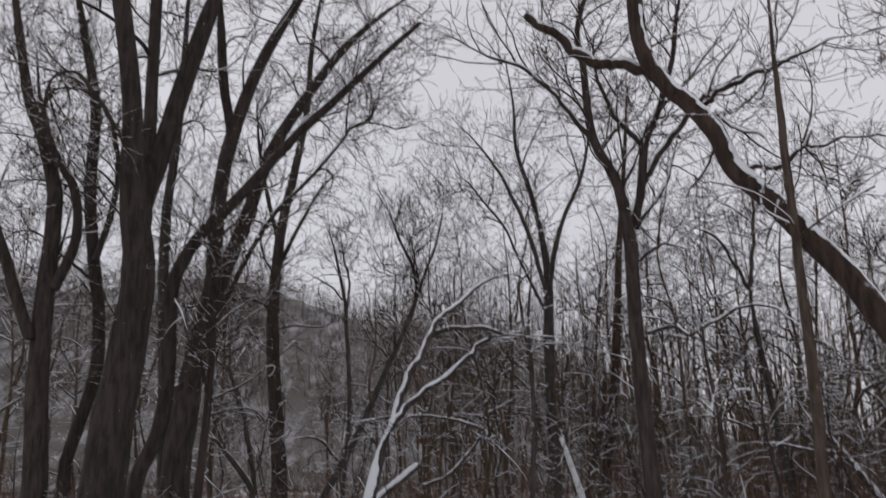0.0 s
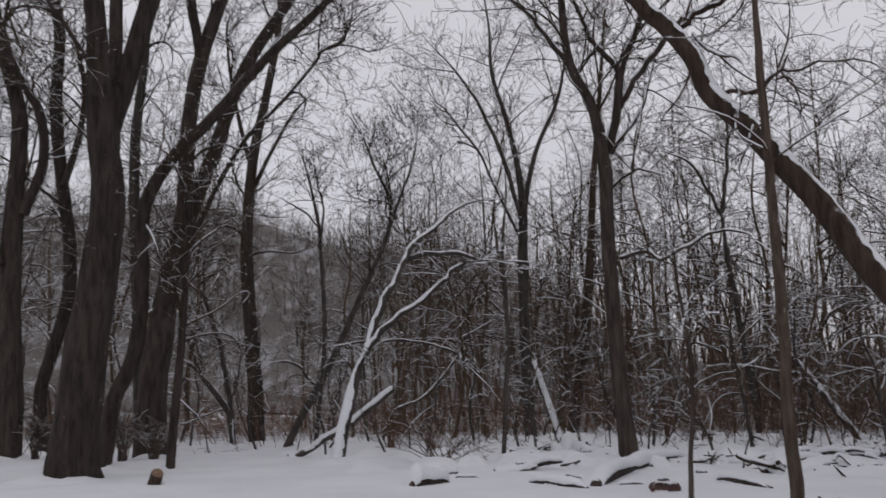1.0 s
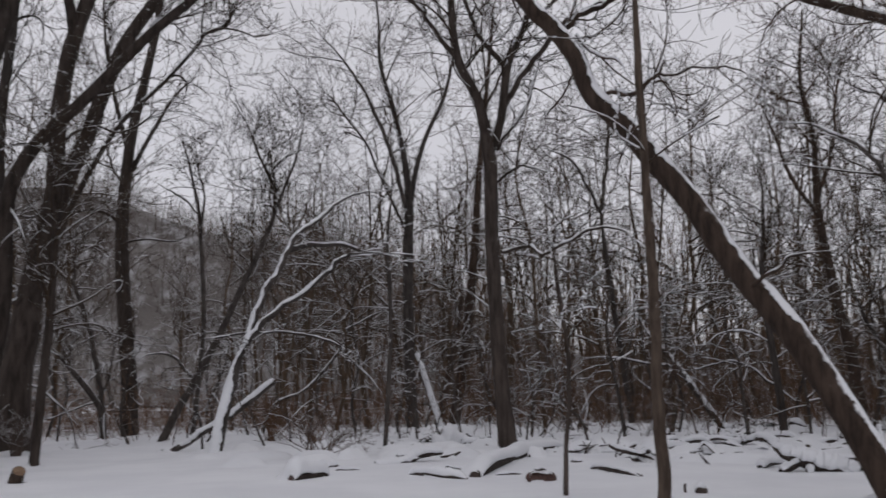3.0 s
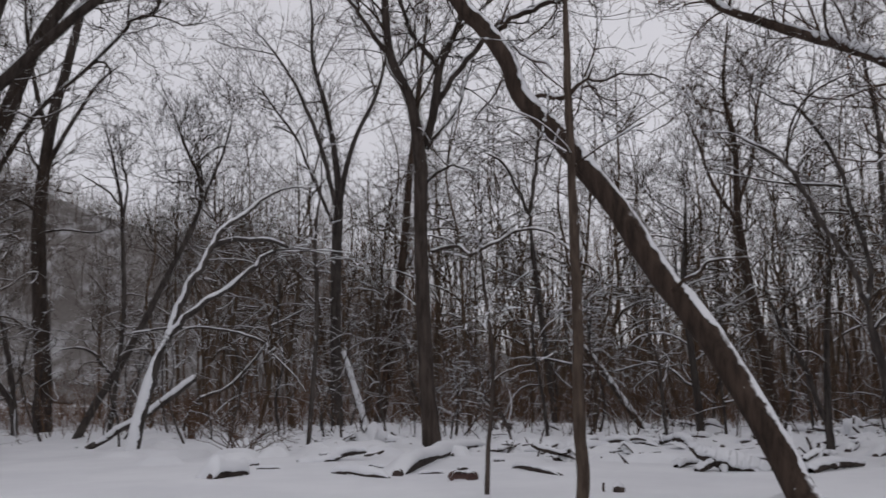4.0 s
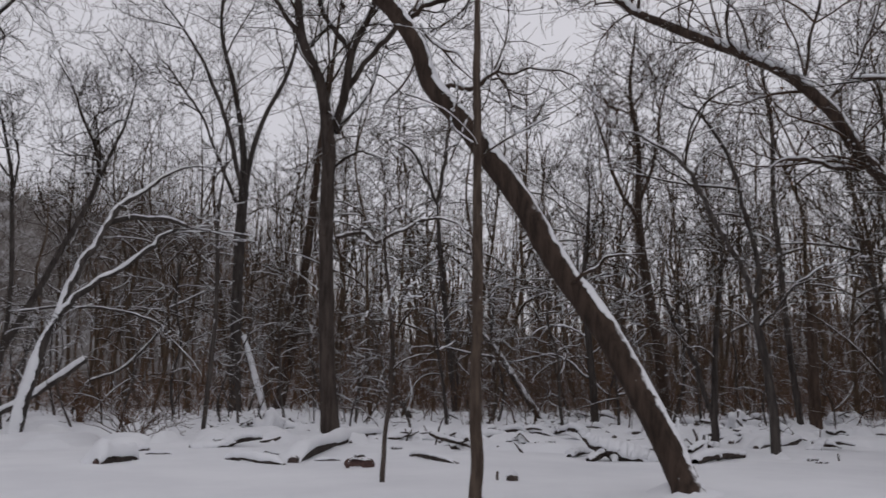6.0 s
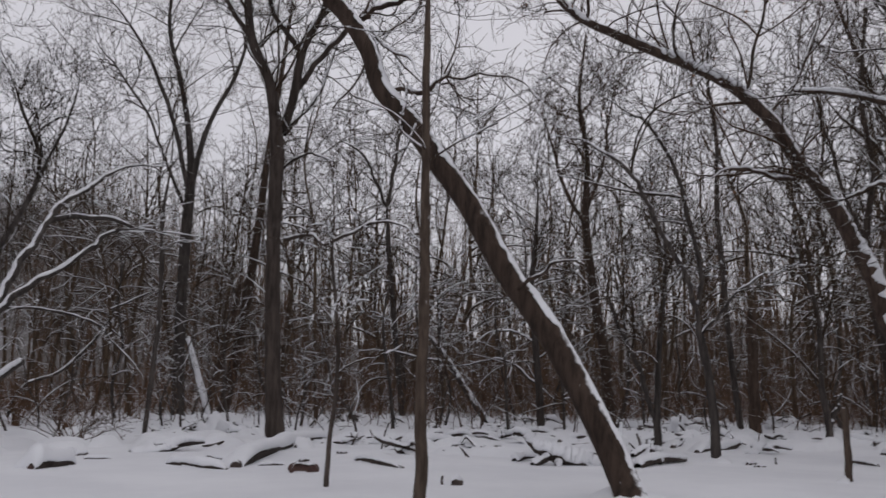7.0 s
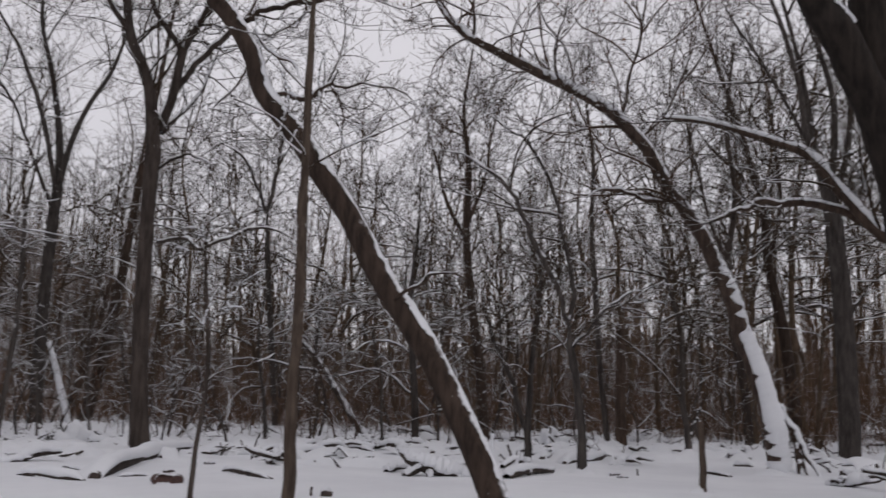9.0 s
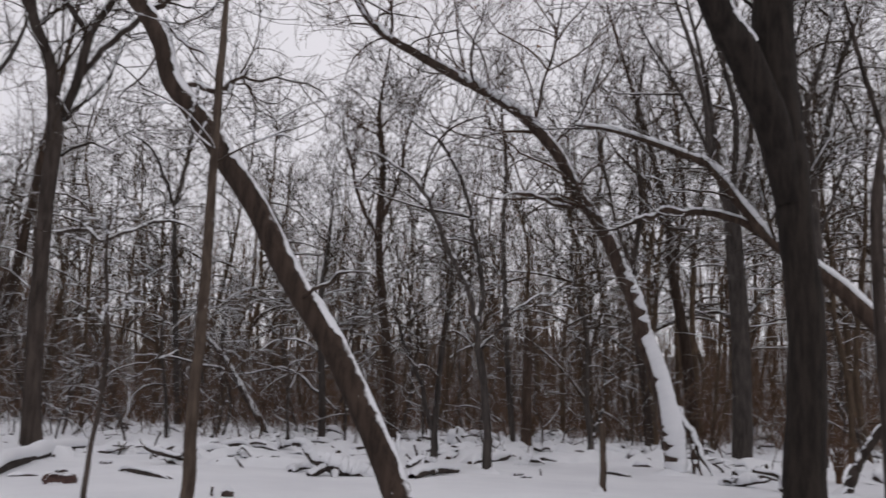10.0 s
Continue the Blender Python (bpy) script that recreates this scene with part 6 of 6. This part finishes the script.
fallen_log((16.26, 20.45), (19.50, 23.81), 0.102, "snow-covered log among the stumps", 1.5, WOOD_OLD, 0.0)
fallen_log((15.67, 18.68), (18.65, 20.61), 0.102, "log lying behind a thin tree", 2.0, WOOD_OLD, 0.0)
fallen_log((17.86, 20.33), (19.60, 21.55), 0.064, "low log in the snow", 1.0, WOOD_OLD, 0.0)
fallen_log((14.20, 15.40), (14.66, 15.59), 0.048, "dark stick of wood under snow", 0.8, WOOD_OLD, 0.0)
fallen_log((13.97, 14.90), (14.31, 14.95), 0.033, "dark branch end under snow", 0.7, WOOD_OLD, 0.0)
fallen_log((17.93, 15.95), (17.64, 14.88), 0.061, "dark broken branch in the snow", 0.6, WOOD_OLD, 0.0)
fallen_log((31.59, 21.18), (41.48, 25.77), 0.127, "long fallen branch under snow", 1.8, WOOD_OLD, 0.0)
fallen_log((34.15, 25.35), (37.90, 26.89), 0.116, "dark log beside the thick trunk", 1.4, WOOD_OLD, 0.0)
fallen_log((-4.93, 43.44), (-4.32, 49.99), 0.137, "snowy log under the bent tree", 1.3, WOOD_OLD, 0.0)
branched_log((10.30, 17.10), [
    [(-0.52, 0.34, 0.62, 0.02), (-0.46, 0.28, 0.52, 0.06), (-0.24, 0.12, 0.34, 0.14), (0.16, -0.10, 0.20, 0.19), (0.55, -0.34, 0.12, 0.17), (0.90, -0.54, 0.0, 0.11)],
    [(0.22, -0.16, 0.16, 0.12), (0.42, -0.34, 0.12, 0.09), (0.66, -0.54, -0.06, 0.05)],
    [(0.45, -0.26, 0.24, 0.08), (0.80, -0.44, 0.26, 0.065), (1.25, -0.66, 0.22, 0.04)],
    [(0.10, -0.10, 0.10, 0.10), (0.0, -0.24, 0.02, 0.08), (-0.08, -0.40, -0.06, 0.05)],
    [(-0.10, 0.0, 0.20, 0.09), (-0.32, -0.06, 0.10, 0.08), (-0.55, -0.10, 0.02, 0.07)],
    [(0.75, -0.40, 0.12, 0.06), (0.92, -0.48, 0.10, 0.05), (1.05, -0.60, -0.03, 0.03)]], "crooked fallen log sunk in the snow under a thick cap", 81)
branched_log((10.25, 18.20), [[(-0.42, -0.20, 0.02, 0.07), (-0.1, 0.0, 0.10, 0.085), (0.30, 0.22, 0.10, 0.06)]], "dark log end half buried in the snow", 82)
branched_log((12.20, 15.90), [
    [(-0.85, -0.45, 0.02, 0.09), (-0.3, -0.12, 0.11, 0.10), (0.5, 0.22, 0.10, 0.085), (1.1, 0.45, 0.06, 0.05)],
    [(-0.75, -0.15, 0.22, 0.06), (-0.30, 0.05, 0.34, 0.06), (0.10, 0.2, 0.24, 0.045)],
    [(-0.5, -0.2, 0.10, 0.05), (-0.25, 0.0, 0.30, 0.04), (-0.12, 0.1, 0.52, 0.03)],
    [(0.05, 0.0, 0.05, 0.07), (0.12, 0.1, 0.22, 0.075), (0.15, 0.15, 0.36, 0.07)],
    [(-0.95, 0.1, 0.05, 0.035), (-1.02, 0.3, 0.45, 0.03), (-1.08, 0.4, 0.72, 0.022)],
    [(-1.0, 0.0, 0.15, 0.03), (-0.8, 0.2, 0.42, 0.028), (-0.72, 0.3, 0.9, 0.02)],
    [(-1.1, 0.1, 0.3, 0.025), (-1.3, 0.25, 0.55, 0.02), (-1.45, 0.35, 0.62, 0.015)]], "heap of dark broken boughs with snow between them", 83)
dead_branch((8.14, 22.30), [(0.05, 0.15, -0.13, 0.027), (0.16, 0.16, 0.31, 0.023), (0.28, 0.17, 0.69, 0.019)], "dark dead stick poking out of the snow")
dead_branch((7.72, 22.00), [(0.05, 0.15, -0.13, 0.019), (0.76, -0.06, 0.03, 0.016), (1.29, -0.21, 0.02, 0.013)], "thin bent twig lying on the snow")
dead_branch((9.18, 18.81), [(0.07, 0.15, -0.13, 0.024), (-0.04, 0.26, 0.06, 0.020), (-0.12, 0.35, 0.19, 0.017)], "dark dead stick poking out of the snow")
dead_branch((10.15, 20.33), [(0.07, 0.15, -0.13, 0.030), (0.09, 0.20, 0.15, 0.025)], "dark dead stick poking out of the snow")
dead_branch((6.23, 13.87), [(0.07, 0.15, -0.13, 0.025), (0.10, 0.19, 0.14, 0.021)], "dark dead stick poking out of the snow")
dead_branch((14.79, 20.03), [(0.10, 0.14, -0.13, 0.040), (0.12, 0.19, 0.20, 0.034), (0.07, 0.29, 0.45, 0.028)], "dark branch rising from a brush heap")
dead_branch((14.21, 19.17), [(0.10, 0.14, -0.13, 0.031), (-0.03, 0.30, 0.12, 0.026), (-0.11, 0.42, 0.25, 0.022)], "dark branch rising from a brush heap")
dead_branch((13.23, 17.63), [(0.11, 0.14, -0.13, 0.043), (-0.01, 0.28, 0.11, 0.037), (-0.15, 0.45, 0.14, 0.030)], "dark branch rising from a brush heap")
dead_branch((12.83, 16.63), [(0.11, 0.14, -0.13, 0.048), (0.07, 0.23, 0.17, 0.041), (0.20, 0.19, 0.25, 0.033)], "reddish broken branch in a brush heap")
dead_branch((21.48, 14.81), [(0.24, 0.17, -0.13, 0.042), (0.20, 0.32, 0.13, 0.036), (0.16, 0.47, 0.22, 0.030)], "dark dead stick poking out of the snow")
dead_branch((18.85, 12.82), [(0.25, 0.17, -0.13, 0.044), (0.31, 0.17, 0.25, 0.038)], "dark dead stick poking out of the snow")
dead_branch((22.16, 13.96), [(0.25, 0.16, -0.13, 0.051), (0.27, 0.23, 0.34, 0.043)], "dark dead stick poking out of the snow")
dead_branch((28.17, 18.98), [(0.25, 0.17, -0.13, 0.033), (0.16, 0.38, 0.18, 0.028), (0.05, 0.64, 0.07, 0.023)], "dark dead stick poking out of the snow")
dead_branch((9.16, 18.98), [(0.09, 0.19, -0.13, 0.021), (-0.00, 0.29, 0.09, 0.017), (-0.07, 0.38, 0.22, 0.014)], "dark dead stick poking out of the snow")
dead_branch((15.03, 15.35), [(0.19, 0.20, -0.13, 0.021), (0.20, 0.26, 0.15, 0.018)], "dark dead stick poking out of the snow")
brush_heap((4.84, 29.00), 0.50, 0.75, "snow-covered heap of branches", 52)
brush_heap((20.09, 24.99), 0.58, 0.81, "snow heap with dark branches", 53)
brush_heap((26.40, 26.64), 0.78, 0.76, "low heap of snowy wood", 54)
brush_heap((41.72, 27.20), 0.81, 1.09, "low heap of snowy wood", 55)
brush_heap((53.99, 34.96), 1.46, 0.98, "low heap of snowy wood", 56)
brush_heap((8.47, 24.66), 0.51, 0.26, "snowy brush heap beside the forked trunk", 57)
shrub((0.60, 24.63), 2.00, 1.22, "spreading twiggy brown shrub standing in the snow", TWIG_RED, 58)
shrub((-8.51, 29.11), 0.59, 1.38, "thin pale shoots with snow at the old tree", TWIG_SNOWY, 59)
shrub((-9.35, 28.50), 0.43, 1.75, "thin snowy shoots between old trunks", TWIG_SNOWY, 60)
shrub((-12.79, 30.19), 0.53, 1.49, "thin snowy shoots at the trunk's foot", TWIG_SNOWY, 61)
shrub((22.59, 12.20), 0.38, 1.34, "leafless shrub at the thick trunk's foot", BRUSH, 62)
shrub((20.46, 23.20), 0.34, 0.60, "low twigs poking out of the snow", TWIG, 63)
shrub((-1.12, 35.71), 0.93, 1.63, "brown shrub before the wood", BRUSH, 64)
shrub((0.63, 32.94), 0.75, 0.86, "bare shrub before the wood", BRUSH, 65)
sawn_block((-5.67, 19.63))
stump((6.55, 13.95), 0.10, 0.07)


def minor_logs(count, seed):
    """Smaller fallen boughs all over the clearing's far half, each under its own cushion of snow."""
    rng = np.random.default_rng(seed)
    taken = [(ob.location.x, ob.location.y) for ob in scene.objects if ob.get("category") in ("tree", "log", "brush heap")]
    done = 0
    while done < count:
        az, r = radians(rng.uniform(6, 64)), 24 + 20 * rng.random() ** 0.9
        x, y = r * math.sin(az), r * math.cos(az)
        if min(math.hypot(x - p, y - q) for p, q in taken) < 0.85:
            continue
        taken.append((x, y))
        done += 1
        turn, half = az + rng.normal(0, 0.55), 0.5 * rng.uniform(0.4, 1.9)
        dx, dy = math.cos(turn) * half, -math.sin(turn) * half
        fallen_log((x - dx, y - dy), (x + dx, y + dy), rng.uniform(0.05, 0.13), "small fallen bough under a cushion of snow", rng.uniform(1.2, 3.0), WOOD_OLD, rng.choice([0.0, 0.0, 0.12, 0.25]))


def bough_heaps(count, seed):
    """Fallen crowns broken into a few crossing boughs, half sunk in the snow."""
    rng = np.random.default_rng(seed)
    taken = [(ob.location.x, ob.location.y) for ob in scene.objects if ob.get("category") in ("tree", "log", "brush heap")]
    done = 0
    while done < count:
        az, r = radians(rng.uniform(7, 60)), rng.uniform(20, 34)
        x, y = r * math.sin(az), r * math.cos(az)
        if min(math.hypot(x - p, y - q) for p, q in taken) < 0.9:
            continue
        taken.append((x, y))
        done += 1
        strands = []
        for i in range(rng.integers(2, 5)):
            turn, half, thick = az + rng.normal(0, 0.7), rng.uniform(0.35, 0.9) * (1 if i == 0 else 0.7), rng.uniform(0.06, 0.12) * (1 if i == 0 else 0.6)
            c = np.array([rng.normal(0, 0.3), rng.normal(0, 0.3), thick * (0.7 + 0.8 * i)]) * (i > 0) + np.array([0, 0, thick * 0.7])
            d = np.array([math.cos(turn), -math.sin(turn), rng.normal(0, 0.22)])
            k = rng.normal(0, 0.07, 3)
            strands.append([(*(c - d * half), thick * 0.75), (*(c - d * half * 0.3 + k), thick), (*(c + d * half * 0.4 - k), thick * 0.85), (*(c + d * half), thick * 0.4)])
        branched_log((x, y), strands, "dark broken boughs lying crossed in the snow", 700 + done)


def scattered_sticks(count, seed):
    """Broken twigs and branch ends strewn over the snow of the clearing."""
    rng = np.random.default_rng(seed)
    az, r = np.radians(rng.uniform(4, 66, count)), 27 + 17 * rng.random(count) ** 0.8
    x, y = r * np.sin(az), r * np.cos(az)
    L = rng.uniform(0.15, 1.1, count)
    d = unit(np.stack([rng.normal(0, 1, count), rng.normal(0, 0.6, count), np.abs(rng.normal(0, 0.28, count))], axis=-1))
    base = np.stack([x, y, land(x, y) + 0.02], axis=-1)
    P = np.stack([base, base + d * (L * 0.35)[:, None], base + unit(d + rng.normal(0, 0.15, d.shape)) * (L * 0.7)[:, None], base + unit(d + rng.normal(0, 0.25, d.shape)) * L[:, None]], axis=1)
    R = (rng.uniform(0.006, 0.024, count) * np.sqrt(L))[:, None] * np.array([1, 0.9, 0.75, 0.4])
    tagged(new("scattered_sticks", mesh_from("scattered_sticks", *tubes(P, R, 5, 0.05, rng), BARK_OLD)), "dark broken sticks poking out of the snow", "sticks", kind="stuff")


def buried_wood():
    """Dark branch ends that look out from under the lumps of snow."""
    rng = np.random.default_rng(42)
    s = np.array([(x - 0.8 * d * math.sin(az), y - 0.8 * d * math.cos(az), a + rng.normal(0, 0.4), w * rng.uniform(0.8, 1.8), rng.uniform(0.025, 0.07))
                  for x, y, w, d, a, h, az in HUMMOCKS if az > 0.09 and rng.random() < 0.6])
    t = np.linspace(-0.5, 0.5, 5)
    P = np.stack([s[:, :1] + np.cos(s[:, 2:3]) * s[:, 3:4] * t, s[:, 1:2] + np.sin(s[:, 2:3]) * s[:, 3:4] * t,
                  (land(s[:, 0], s[:, 1]) + s[:, 4] * 0.5)[:, None] + 0.04 * rng.normal(0, 1, (len(s), 5))], axis=-1)
    R = s[:, 4:5] * np.array([0.5, 0.9, 1, 0.9, 0.4])
    tagged(new("buried_wood", mesh_from("buried_wood", *tubes(P, R, 7, 0.08, rng), BARK_OLD)), "dark ends of fallen branches half buried in snow", "branches", kind="stuff")


buried_wood()
scattered_sticks(330, 77)
minor_logs(58, 90)
bough_heaps(20, 92)
